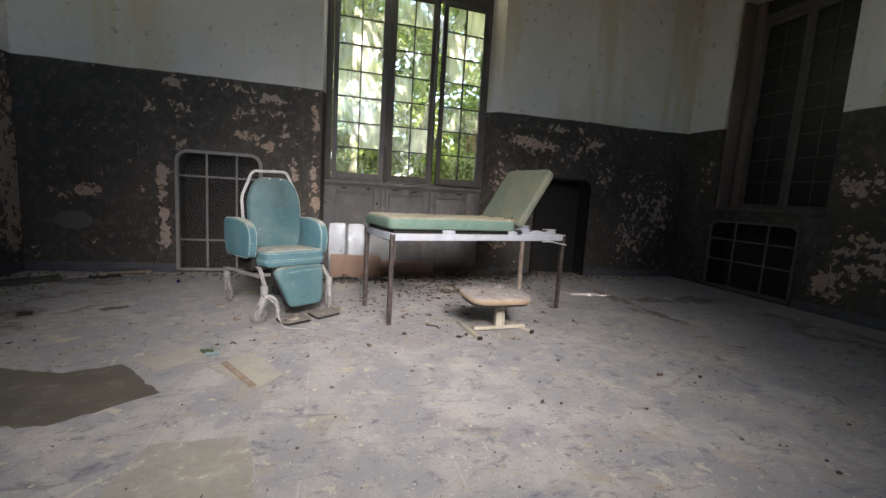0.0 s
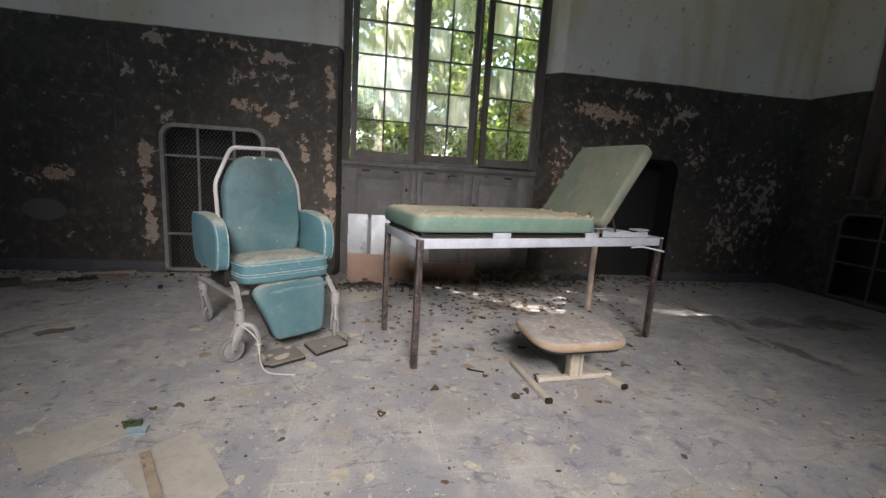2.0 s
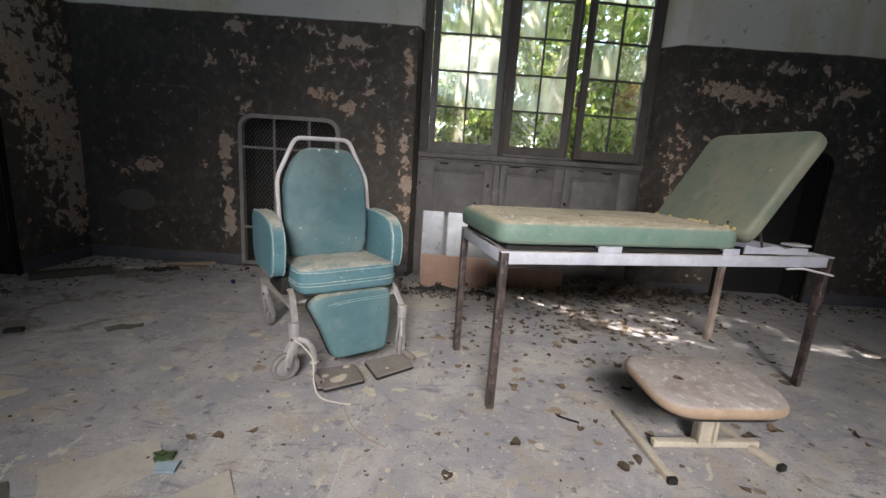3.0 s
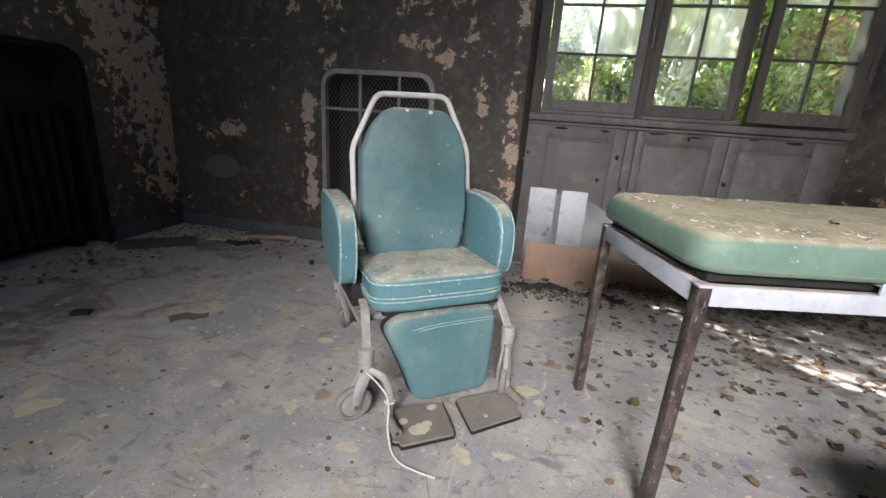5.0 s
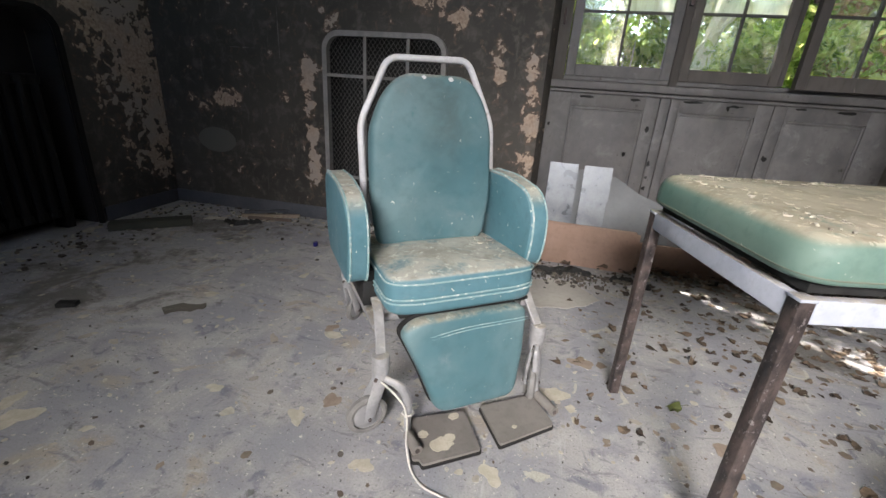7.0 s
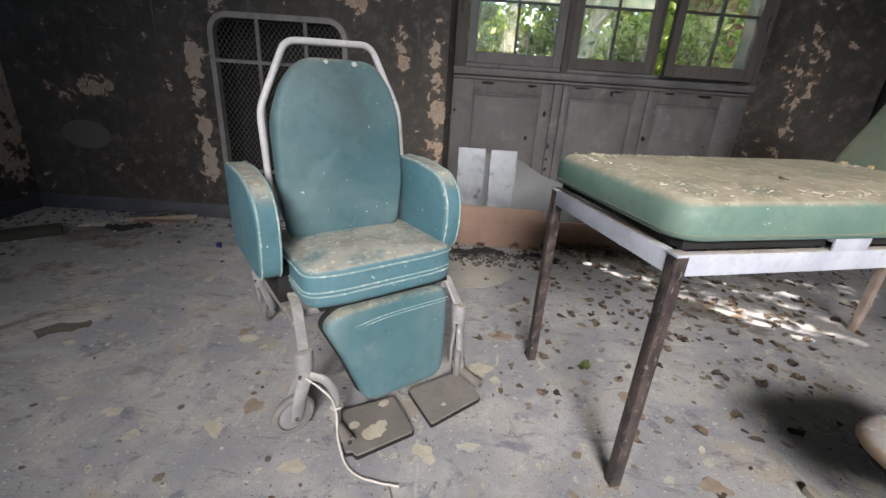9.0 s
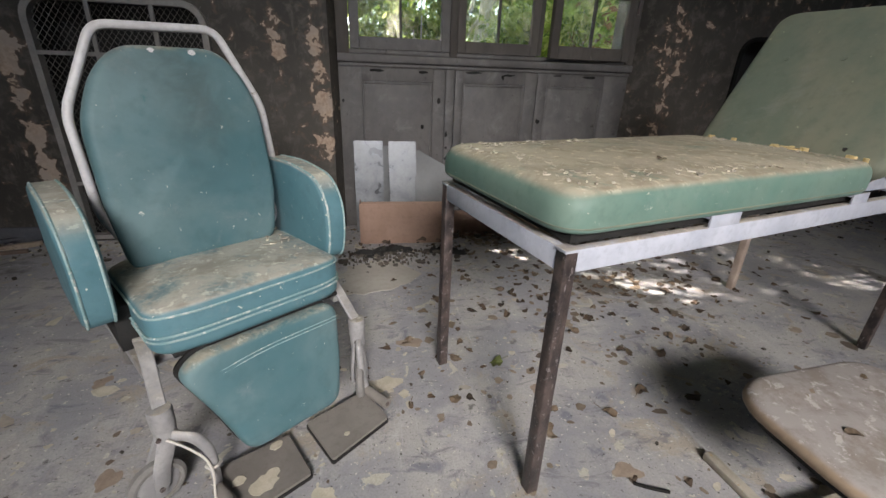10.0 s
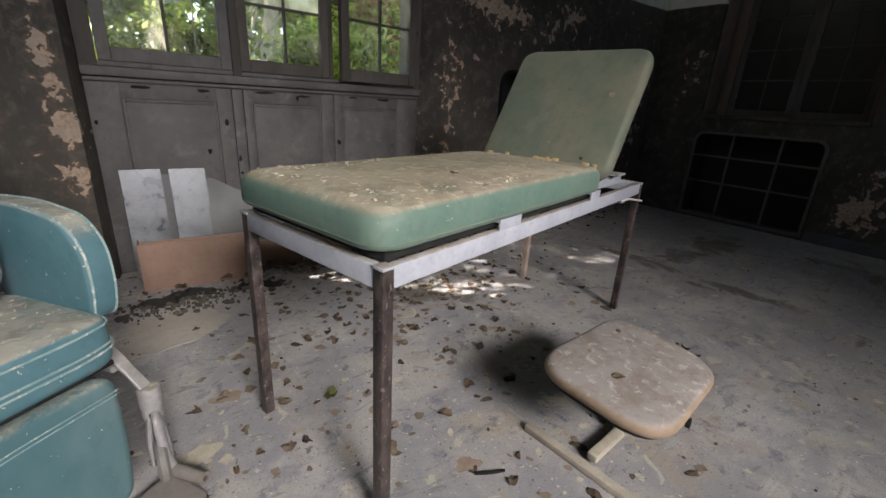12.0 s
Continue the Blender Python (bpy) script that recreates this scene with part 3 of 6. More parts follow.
def wall_block(bm, us, zs, depth, openings, put_at):
    """A thick wall cut by openings (u0, u1, z0, z1): solid cells round them. put_at(u, d, z) gives the place."""
    us = sorted({*us, *[v for o in openings for v in o[:2]]})
    zs = sorted({*zs, *[v for o in openings for v in o[2:]]})

    def solid(i, j):
        if not (0 <= i < len(us) - 1 and 0 <= j < len(zs) - 1):
            return False
        u, z = (us[i] + us[i + 1]) / 2, (zs[j] + zs[j + 1]) / 2
        return not any(a < u < b and c < z < d for a, b, c, d in openings)

    cache = {}

    def v(i, d, j):
        key = (i, d, j)
        if key not in cache:
            cache[key] = bm.verts.new(put_at(us[i], d, zs[j]))
        return cache[key]

    for i in range(len(us) - 1):
        for j in range(len(zs) - 1):
            if not solid(i, j):
                continue
            for d in (0.0, depth):
                bm.faces.new((v(i, d, j), v(i + 1, d, j), v(i + 1, d, j + 1), v(i, d, j + 1)))
            for di, dj, a, b in ((-1, 0, (i, j), (i, j + 1)), (1, 0, (i + 1, j), (i + 1, j + 1)), (0, -1, (i, j), (i + 1, j)), (0, 1, (i, j + 1), (i + 1, j + 1))):
                if not solid(i + di, j + dj):
                    bm.faces.new((v(a[0], 0.0, a[1]), v(b[0], 0.0, b[1]), v(b[0], depth, b[1]), v(a[0], depth, a[1])))
    return bm


def corner_fill(bm, u, z, r, su, put_at, depth=0.2, n=7):
    """Rounds an upper corner of an opening: the masonry between the square corner and an arc."""
    arc = [(u + su * r * (1 - math.cos(a)), z - r * (1 - math.sin(a))) for a in [i / n * math.pi / 2 for i in range(n + 1)]]
    ring = [(u, z)] + arc
    f = [bm.verts.new(put_at(a, 0.0, b)) for a, b in ring]
    k = [bm.verts.new(put_at(a, depth, b)) for a, b in ring]
    for i in range(1, len(ring) - 1):
        bm.faces.new((f[0], f[i], f[i + 1]))
        bm.faces.new((f[i], f[i + 1], k[i + 1], k[i]))


# ---- the room ----
def north_at(u, d, z):
    return Vector((u, YN + d, z))


def west_at(u, d, z):
    return Vector((XW - d, u, z))


def east_at(u, d, z):
    return Vector((XE + d, u, z))


def south_at(u, d, z):
    return Vector((u, YS - d, z))


WIN = (0.0, 2.352, 0.0, 4.05)
NICHE_L, NICHE_R = (-1.60, -0.68, 0.03, 1.44), (3.0, 3.90, 0.0, 1.44)
NICHE_W = (3.93, 4.87, 0.0, 1.43)
EAST_WIN, EAST_NICHE = (3.50, 4.96, 1.13, 4.0), (3.73, 4.95, 0.03, 0.98)

bm = wall_block(mesh(), [XW - THICK, XE + THICK, -2.0, 1.2, 4.5], [0, ZC, 2.26], THICK, [WIN, NICHE_L, NICHE_R], north_at)
for hole in (NICHE_L, NICHE_R):
    corner_fill(bm, hole[0], hole[3], 0.13, 1, north_at)
    corner_fill(bm, hole[1], hole[3], 0.13, -1, north_at)
part("wall_north", bm, M_NORTH, smooth=0)
bm = wall_block(mesh(), [YS - THICK, YN, 1.0], [0, ZC, 2.26], THICK, [NICHE_W], west_at)
corner_fill(bm, NICHE_W[0], NICHE_W[3], 0.15, 1, west_at)
corner_fill(bm, NICHE_W[1], NICHE_W[3], 0.15, -1, west_at)
part("wall_west", bm, M_WEST, smooth=0)
bm = wall_block(mesh(), [YS - THICK, YN, 1.0], [0, ZC, 2.26], THICK, [EAST_WIN, EAST_NICHE], east_at)
corner_fill(bm, EAST_NICHE[0], EAST_NICHE[3], 0.10, 1, east_at)
corner_fill(bm, EAST_NICHE[1], EAST_NICHE[3], 0.10, -1, east_at)
part("wall_east", bm, M_EAST, smooth=0)
# opening added in the unseen south wall, only to let the fill beam in
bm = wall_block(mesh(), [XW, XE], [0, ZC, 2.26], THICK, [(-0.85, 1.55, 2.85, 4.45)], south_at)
part("wall_south", bm, M_EAST, smooth=0)
for nm in ("wall_north", "wall_west", "wall_east", "wall_south"):
    tagged(bpy.data.objects[nm], "wall with dark peeling dado and grey limewash above", "wall", kind="structure")

bm = mesh()
box(bm, XW - THICK, XE + THICK, YS - 1.2, YN + THICK, -0.12, 0.0)
tagged(part("floor", bm, M_FLOOR, smooth=0), "worn dusty blue-grey floor with cream paint flakes", "floor", kind="structure")
bm = box(mesh(), XW - THICK, XE + THICK, YS - THICK, YN + THICK, ZC, ZC + 0.2)
tagged(part("ceiling", bm, M_CEILING, smooth=0), "plain old plaster ceiling", "ceiling", kind="structure")

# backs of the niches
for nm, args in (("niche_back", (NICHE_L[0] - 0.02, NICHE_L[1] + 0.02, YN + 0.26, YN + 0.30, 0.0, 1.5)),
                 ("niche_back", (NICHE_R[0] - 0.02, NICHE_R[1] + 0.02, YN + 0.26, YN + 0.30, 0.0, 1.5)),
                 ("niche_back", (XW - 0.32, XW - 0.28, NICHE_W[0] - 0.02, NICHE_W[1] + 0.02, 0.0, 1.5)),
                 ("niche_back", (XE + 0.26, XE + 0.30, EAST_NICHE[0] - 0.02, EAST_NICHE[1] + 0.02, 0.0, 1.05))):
    tagged(part(nm, box(mesh(), *args), M_NICHE, smooth=0), "near-black back of a radiator niche", "wall", kind="structure")


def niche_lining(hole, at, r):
    """The near-black sides and top of a niche."""
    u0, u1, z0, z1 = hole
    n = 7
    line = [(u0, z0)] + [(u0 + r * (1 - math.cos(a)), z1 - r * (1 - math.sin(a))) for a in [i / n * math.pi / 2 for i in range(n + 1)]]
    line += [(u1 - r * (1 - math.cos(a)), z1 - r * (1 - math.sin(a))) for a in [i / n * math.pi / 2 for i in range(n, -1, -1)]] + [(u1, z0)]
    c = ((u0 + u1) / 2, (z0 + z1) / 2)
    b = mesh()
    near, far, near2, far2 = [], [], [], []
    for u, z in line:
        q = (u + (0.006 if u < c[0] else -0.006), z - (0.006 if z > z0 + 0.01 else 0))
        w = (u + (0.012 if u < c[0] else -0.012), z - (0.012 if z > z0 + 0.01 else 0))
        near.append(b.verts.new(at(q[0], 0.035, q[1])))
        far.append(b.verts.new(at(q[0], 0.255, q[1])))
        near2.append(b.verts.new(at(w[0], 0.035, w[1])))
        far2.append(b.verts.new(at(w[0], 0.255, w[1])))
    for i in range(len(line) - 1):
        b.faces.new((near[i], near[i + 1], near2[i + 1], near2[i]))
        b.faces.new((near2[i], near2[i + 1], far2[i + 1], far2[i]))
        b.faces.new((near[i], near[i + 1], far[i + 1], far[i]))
    tagged(part("niche_lining", b, M_NICHE, smooth=0), "near-black lining of a radiator niche", "wall", kind="structure")


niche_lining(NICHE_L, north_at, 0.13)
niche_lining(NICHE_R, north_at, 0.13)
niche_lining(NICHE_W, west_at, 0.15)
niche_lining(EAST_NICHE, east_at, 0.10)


def niche_frame(name, hole, at, r, bars_u, bars_z, mat, label, proud=0.03, wired=True, tube_w=0.030, lean=0.0):
    """A metal frame with rounded upper corners round a niche, with flat bars and wire behind them."""
    u0, u1, z0, z1 = hole
    thing = holder(name, Matrix(), label, "radiator grille")

    def place(u, d, z):
        return at(u, d - lean * (1 - z / z1), z)

    n = 7
    arc = [i / n * math.pi / 2 for i in range(n + 1)]
    line = [(u0, z0)] + [(u0 + r * (1 - math.cos(a)), z1 - r * (1 - math.sin(a))) for a in arc]
    line += [(u1 - r * (1 - math.cos(a)), z1 - r * (1 - math.sin(a))) for a in reversed(arc)] + [(u1, z0)]
    closed = bool(bars_u)
    cu, cz = (u0 + u1) / 2, (z0 + z1) / 2
    b = mesh()
    rings = []
    for k, (u, z) in enumerate(line):
        a, c = line[max(0, k - 1)], line[min(len(line) - 1, k + 1)]
        t = Vector((c[0] - a[0], c[1] - a[1])).normalized()
        nrm = Vector((t.y, -t.x))
        o, i = (u - nrm.x * 0.005, z - nrm.y * 0.005), (u + nrm.x * tube_w, z + nrm.y * tube_w)
        rings.append([b.verts.new(place(*p)) for p in ((o[0], -proud, o[1]), (i[0], -proud, i[1]), (i[0], 0.006, i[1]), (o[0], 0.006, o[1]))])
    for p, q in zip(rings, rings[1:]):
        for k in range(4):
            b.faces.new((p[k], p[(k + 1) % 4], q[(k + 1) % 4], q[k]))
    b.faces.new(rings[0])
    b.faces.new(list(reversed(rings[-1])))
    bmesh.ops.bevel(b, geom=[e for e in b.edges if len(e.link_faces) == 2 and e.calc_face_angle(0) > 1.0], offset=0.006, segments=2, affect="EDGES")
    part("frame", b, mat, thing)

    def strip(nm, ua, ub, za, zb, da, db):
        b = mesh()
        vs = [b.verts.new(place(u, d, z)) for z in (za, zb) for d in (da, db) for u in (ua, ub)]
        for q in ((0, 1, 3, 2), (4, 5, 7, 6), (0, 1, 5, 4), (2, 3, 7, 6), (0, 2, 6, 4), (1, 3, 7, 5)):
            b.faces.new([vs[i] for i in q])
        part(nm, b, mat, thing, smooth=0)

    for u in bars_u:
        strip("upright_bar", u - 0.011, u + 0.011, z0, z1 - 0.01, -proud + 0.006, -proud + 0.018)
    for z in bars_z:
        strip("cross_bar", u0 + 0.012, u1 - 0.012, z - 0.011, z + 0.011, -proud + 0.002, -proud + 0.012)
    if closed:
        strip("bottom_rail", u0, u1, z0, z0 + 0.028, -proud, 0.0)
    if wired:
        b = mesh()
        pitch = 0.046
        w = 0.0018
        span = (u1 - u0) + (z1 - z0)
        for sgn in (1, -1):
            k = -span
            while k < span:
                # the line z - z0 = sgn * (u - cu) * 1.35 + k, clipped to the frame
                pts = []
                ua, ub = u0 + 0.015, u1 - 0.015
                za, zb = sgn * (ua - cu) * 1.35 + k, sgn * (ub - cu) * 1.35 + k
                lo, hi = 0.01, z1 - z0 - 0.02
                t0, t1 = 0.0, 1.0
                d = zb - za
                for lim, s in ((lo, 1), (hi, -1)):
                    t = (lim - za) / d
                    if (d > 0) == (s > 0):
                        t0 = max(t0, t)
                    else:
                        t1 = min(t1, t)
                if t1 - t0 > 0.01:
                    p = (ua + (ub - ua) * t0, z0 + za + d * t0)
                    q = (ua + (ub - ua) * t1, z0 + za + d * t1)
                    dd = 0.0 if sgn > 0 else 0.003
                    tube(b, [place(p[0], -0.012 + dd, p[1]), place(q[0], -0.012 + dd, q[1])], w, 4)
                k += pitch
        part("wire_mesh", b, M_WIRE, thing, "dark diamond wire mesh", smooth=0)
    return thing


niche_frame("radiator_grille", NICHE_L, north_at, 0.13, (-1.275, -0.955), (1.145, 0.40), M_GRILLE, "grey metal radiator grille with wire mesh over a dark niche", 0.05, True)
niche_frame("niche_frame", NICHE_R, north_at, 0.13, (), (), M_IRON, "bare black rounded frame of an open radiator niche", 0.02, False, 0.02)
niche_frame("niche_frame", NICHE_W, west_at, 0.15, (), (), M_IRON, "bare black rounded frame of an open radiator niche", 0.02, False, 0.025)
niche_frame("radiator_grille", EAST_NICHE, east_at, 0.10, (4.55, 4.10), (0.72, 0.43), M_GRILLE_DARK, "low dark grey metal grille under the east window", 0.02, False, 0.022)


def radiator(m, sections, height):
    thing = holder("radiator", m, "black cast-iron column radiator inside the niche", "radiator")
    for k in range(sections):
        b = mesh()
        x = k * 0.085
        for y in (-0.05, 0.05):
            tube(b, rounded_path([(x, y, 0.10), (x, y, height)], 0.02), 0.024, 8)
        for z in (0.12, height - 0.02):
            box(b, x - 0.036, x + 0.036, -0.07, 0.07, z - 0.03, z + 0.03, 0.014)
        part("section", b, M_IRON, thing)
    for x in (0, (sections - 1) * 0.085):
        part("foot", box(mesh(), x - 0.03, x + 0.03, -0.06, 0.06, 0.0, 0.10, 0.008), M_IRON, thing)


radiator(pose(XW - 0.14, 4.03, 0, 0, 0, 90), 9, 1.02)

# skirting
for nm, args in (("baseboard_1", (XW, NICHE_L[0] - 0.02, YN - 0.014, YN, 0.0, 0.11)), ("baseboard_2", (NICHE_L[1] + 0.02, -0.01, YN - 0.014, YN, 0.0, 0.11)),
                 ("baseboard_3", (2.37, NICHE_R[0] - 0.03, YN - 0.014, YN, 0.0, 0.11)), ("baseboard_4", (NICHE_R[1] + 0.03, XE, YN - 0.014, YN, 0.0, 0.11)),
                 ("baseboard_5", (XE - 0.014, XE, YS, 3.70, 0.0, 0.11)), ("baseboard_6", (XW, XW + 0.014, YS, 3.9, 0.0, 0.11)), ("baseboard_7", (XW, XW + 0.014, 4.9, YN - 0.02, 0.0, 0.11))):
    tagged(part(nm, box(mesh(), *args, 0.004), M_BASEBOARD), "grey-blue painted skirting", "baseboard", kind="structure")

# splayed reveal on the far side of the window, and a narrow one on the near side
WY = 5.74
for nm, line in (("trim_1", [(2.352, YN), (2.20, WY + 0.02), (2.20, WY + 0.30), (2.354, WY + 0.30)]), ("trim_2", [(0.0, YN), (0.045, WY), (0.045, WY + 0.30), (-0.002, WY + 0.30)])):
    tagged(part(nm, slab(mesh(), line, 0.0, 4.05), M_NORTH, smooth=0), "plastered window reveal, grey over dark dado", "wall", kind="structure")


# ---- the north window ----
def casement(parent, x0, x1, z0, z1, rows, m, glass_of, mat, stile=0.065, bottom=0.085):
    """A glazed leaf: stiles and rails, thin bars and one pane a field, in the plane y = 0 of m."""
    leaf = part("casement", mesh(), mat, parent)
    leaf.matrix_local = m
    b = mesh()
    d = 0.024
    box(b, x0, x0 + stile, -d, d, z0, z1, 0.005)
    box(b, x1 - stile, x1, -d, d, z0, z1, 0.005)
    box(b, x0 + stile, x1 - stile, -d + 0.002, d - 0.002, z0, z0 + bottom, 0.005)
    box(b, x0 + stile, x1 - stile, -d + 0.002, d - 0.002, z1 - stile, z1, 0.005)
    b.to_mesh(leaf.data)
    b.free()
    gx0, gx1, gz0, gz1 = x0 + stile, x1 - stile, z0 + bottom, z1 - stile
    mid = (gx0 + gx1) / 2
    part("glazing_bar", box(mesh(), mid - 0.008, mid + 0.008, -0.012, 0.012, gz0, gz1), M_MUNTIN, leaf, smooth=0)
    step_z = (gz1 - gz0) / rows
    for k in range(1, rows):
        z = gz0 + k * step_z
        part("glazing_bar", box(mesh(), gx0, gx1, -0.010, 0.010, z - 0.008, z + 0.008), M_MUNTIN, leaf, smooth=0)
    for k in range(rows):
        for c, (a, e) in enumerate(((gx0, mid - 0.008), (mid + 0.008, gx1))):
            g = glass_of(k, c)
            if g is None:
                continue
            p = part("pane", box(mesh(), a, e, 0.002, 0.006, gz0 + k * step_z + 0.008, gz0 + (k + 1) * step_z - 0.008), g, leaf, smooth=0)
            p.visible_shadow = False
    return leaf


window = holder("window_1", Matrix(), "tall grey wooden window with small dusty panes and foliage outside", "window", kind="structure")
WTOP = 3.62
b = mesh()
box(b, 0.045, 0.125, WY - 0.03, WY + 0.07, 1.17, 4.05, 0.006)
box(b, 2.14, 2.20, WY - 0.03, WY + 0.07, 1.17, 4.05, 0.006)
part("window_frame", b, M_WOOD_DARK, window)
part("mullion", box(mesh(), 0.800, 0.850, WY - 0.035, WY + 0.07, 1.19, 4.05, 0.006), M_WOOD_DARK, window)
part("mullion", box(mesh(), 1.445, 1.475, WY - 0.005, WY + 0.07, 1.25, 4.05, 0.005), M_WOOD_DARK, window)
part("transom", box(mesh(), 0.125, 2.14, WY - 0.04, WY + 0.07, WTOP, WTOP + 0.11, 0.006), M_WOOD_DARK, window)
b = box(mesh(), 0.045, 2.20, WY - 0.05, WY + 0.08, 1.165, 1.215, 0.008)
box(b, 0.05, 2.195, WY - 0.02, WY + 0.08, 1.217, 1.245, 0.006)
part("window_sill", b, M_WOOD_GREY, window)
HAZY_MID = {(k, c) for k in range(7) for c in (0, 1)} - {(0, 1), (2, 1), (3, 1)}
HAZY_RIGHT = {(k, c) for k in range(2, 7) for c in (0, 1)} - {(3, 1)}
casement(window, 0.130, 0.800, 1.245, WTOP, 7, Matrix.Translation((0, WY, 0)), lambda k, c: M_PANE if (k, c) != (0, 1) else M_PANE_CLEAR, M_WOOD_GREY, 0.062, 0.075)
casement(window, 0.850, 1.432, 1.245, WTOP, 7, Matrix.Translation((0, WY - 0.01, 0)), lambda k, c: M_PANE if (k, c) in HAZY_MID else M_PANE_CLEAR, M_WOOD_DARK, 0.055, 0.075)
leaf_pose = Matrix.Translation((2.14, WY - 0.03, 0)) @ Matrix.Rotation(radians(4), 4, "Z") @ Matrix.Translation((-2.14, 0, 0))
casement(window, 1.50, 2.14, 1.235, WTOP - 0.01, 7, leaf_pose, lambda k, c: M_PANE if (k, c) in HAZY_RIGHT else M_PANE_CLEAR, M_WOOD_DARK, 0.060, 0.085)
for x0, x1 in ((0.13, 0.80), (0.85, 1.445), (1.475, 2.14)):
    leafb = part("fanlight", mesh(), M_WOOD_DARK, window)
    b = mesh()
    box(b, x0, x0 + 0.05, WY - 0.02, WY + 0.03, WTOP + 0.11, 4.05, 0.004)
    box(b, x1 - 0.05, x1, WY - 0.02, WY + 0.03, WTOP + 0.11, 4.05, 0.004)
    b.to_mesh(leafb.data)
    b.free()
    part("pane", box(mesh(), x0 + 0.05, x1 - 0.05, WY + 0.002, WY + 0.006, WTOP + 0.11, 4.05), M_PANE, leafb, smooth=0).visible_shadow = False
# bolts and hinges
for x, z in ((0.825, 1.75), (1.49, 1.78)):
    part("bolt", box(mesh(), x - 0.012, x + 0.012, WY - 0.062, WY - 0.034, z - 0.07, z + 0.07, 0.004), M_RUSTY, window, "rusty iron bolt")
for x in (0.075, 2.165):
    for z in (1.6, 2.4, 3.2):
        part("hinge", tube(mesh(), [(x, WY - 0.04, z - 0.05), (x, WY - 0.04, z + 0.05)], 0.010, 8), M_RUSTY, window)

# panelled wooden apron under the window
apron = holder("trim_3", Matrix(), "grey painted wooden apron with three recessed panels under the window", "wall panelling", kind="structure")
part("backing", box(mesh(), 0.045, 2.20, WY + 0.012, WY + 0.05, 0.0, 1.165), M_WOOD_GREY, apron, smooth=0)
for x0, x1 in ((0.05, 0.20), (0.69, 0.779), (0.783, 0.846), (0.850, 0.905), (1.372, 1.466), (1.470, 1.545), (2.005, 2.195)):
    part("stile", box(mesh(), x0, x1, WY - 0.012, WY + 0.012, 0.02, 1.160, 0.0025), M_WOOD_GREY, apron)
for x0, x1 in ((0.20, 0.69), (0.905, 1.372), (1.545, 2.005)):
    for z0, z1 in ((0.02, 0.16), (1.053, 1.160)):
        part("rail", box(mesh(), x0, x1, WY - 0.0115, WY + 0.012, z0, z1, 0.0015), M_WOOD_GREY, apron)
    part("panel", box(mesh(), x0 + 0.002, x1 - 0.002, WY - 0.003, WY + 0.014, 0.162, 1.051, 0.001), M_WOOD_GREY, apron)
    b = mesh()
    for q in ((x0 + 0.002, x0 + 0.016, 0.17, 1.045), (x1 - 0.016, x1 - 0.002, 0.17, 1.045), (x0 + 0.017, x1 - 0.017, 1.032, 1.046), (x0 + 0.017, x1 - 0.017, 0.168, 0.182)):
        box(b, q[0], q[1], WY - 0.010, WY - 0.0025, q[2], q[3], 0.003)
    part("moulding", b, M_WOOD_GREY, apron)
part("cornice_strip", box(mesh(), 0.05, 2.195, WY - 0.030, WY - 0.0125, 1.138, 1.160, 0.006), M_WOOD_GREY, apron)
rag = random.Random(77)
for x in (0.30, 0.62, 0.98, 1.24, 1.62, 1.88):
    q, z = rag.uniform(0.035, 0.07), 1.118 + rag.uniform(-0.006, 0.006)
    pts = [(x + q * math.cos(k * 0.57) * rag.uniform(0.7, 1.2), z + 0.008 * math.sin(k * 0.57) * rag.uniform(0.5, 1.5)) for k in range(11)]
    part("paint_loss", slab(mesh(), pts, 0.0, 0.002, Matrix.Translation((0, WY - 0.0115, 0)) @ Matrix.Rotation(radians(90), 4, "X")), M_IRON, apron, "dark patch worn through the paint", smooth=0)
for x, z in ((0.735, 0.93), (0.80, 0.52), (0.795, 0.70), (0.62, 0.75), (1.20, 1.10), (0.07, 0.92), (1.50, 0.80), (0.80, 0.60)):
    q = rag.uniform(0.008, 0.018)
    pts = [(x + q * math.cos(k * 0.7) * rag.uniform(0.5, 1.2), z + q * 1.3 * math.sin(k * 0.7) * rag.uniform(0.5, 1.2)) for k in range(9)]
    part("paint_loss", slab(mesh(), pts, 0.0, 0.002, Matrix.Translation((0, WY - 0.0122, 0)) @ Matrix.Rotation(radians(90), 4, "X")), M_IRON, apron, "dark patch worn through the paint", smooth=0)

# ---- the dark east window ----
ewin = holder("window_2", Matrix(), "tall window with thin bars and opaque near-black panes", "window", kind="structure")
ex = XE + 0.30
# added backing board, hidden by the panes, to keep the opening dark
part("shutter", box(mesh(), ex + 0.06, ex + 0.10, 3.50, 4.96, 1.13, 4.0), M_NICHE, ewin, "added near-black board behind the panes, out of sight", smooth=0)
part("window_sill", box(mesh(), XE - 0.03, ex + 0.05, 3.503, 4.957, 1.13, 1.17, 0.008), M_WOOD_DARK, ewin)
for y0, y1 in ((3.503, 3.58), (4.80, 4.957)):
    part("window_frame", box(mesh(), ex - 0.05, ex + 0.05, y0, y1, 1.17, 4.0, 0.006), M_WOOD_BROWN, ewin)
part("reveal_board", box(mesh(), XE + 0.03, ex - 0.055, 4.915, 4.955, 1.172, 3.99, 0.006), M_WOOD_BROWN, ewin, "brown wooden reveal board")
part("transom", box(mesh(), ex - 0.04, ex + 0.05, 3.58, 4.80, 3.70, 3.80, 0.006), M_WOOD_DARK, ewin)
turn = Matrix.Translation((ex, 0, 0)) @ Matrix.Rotation(radians(90), 4, "Z")
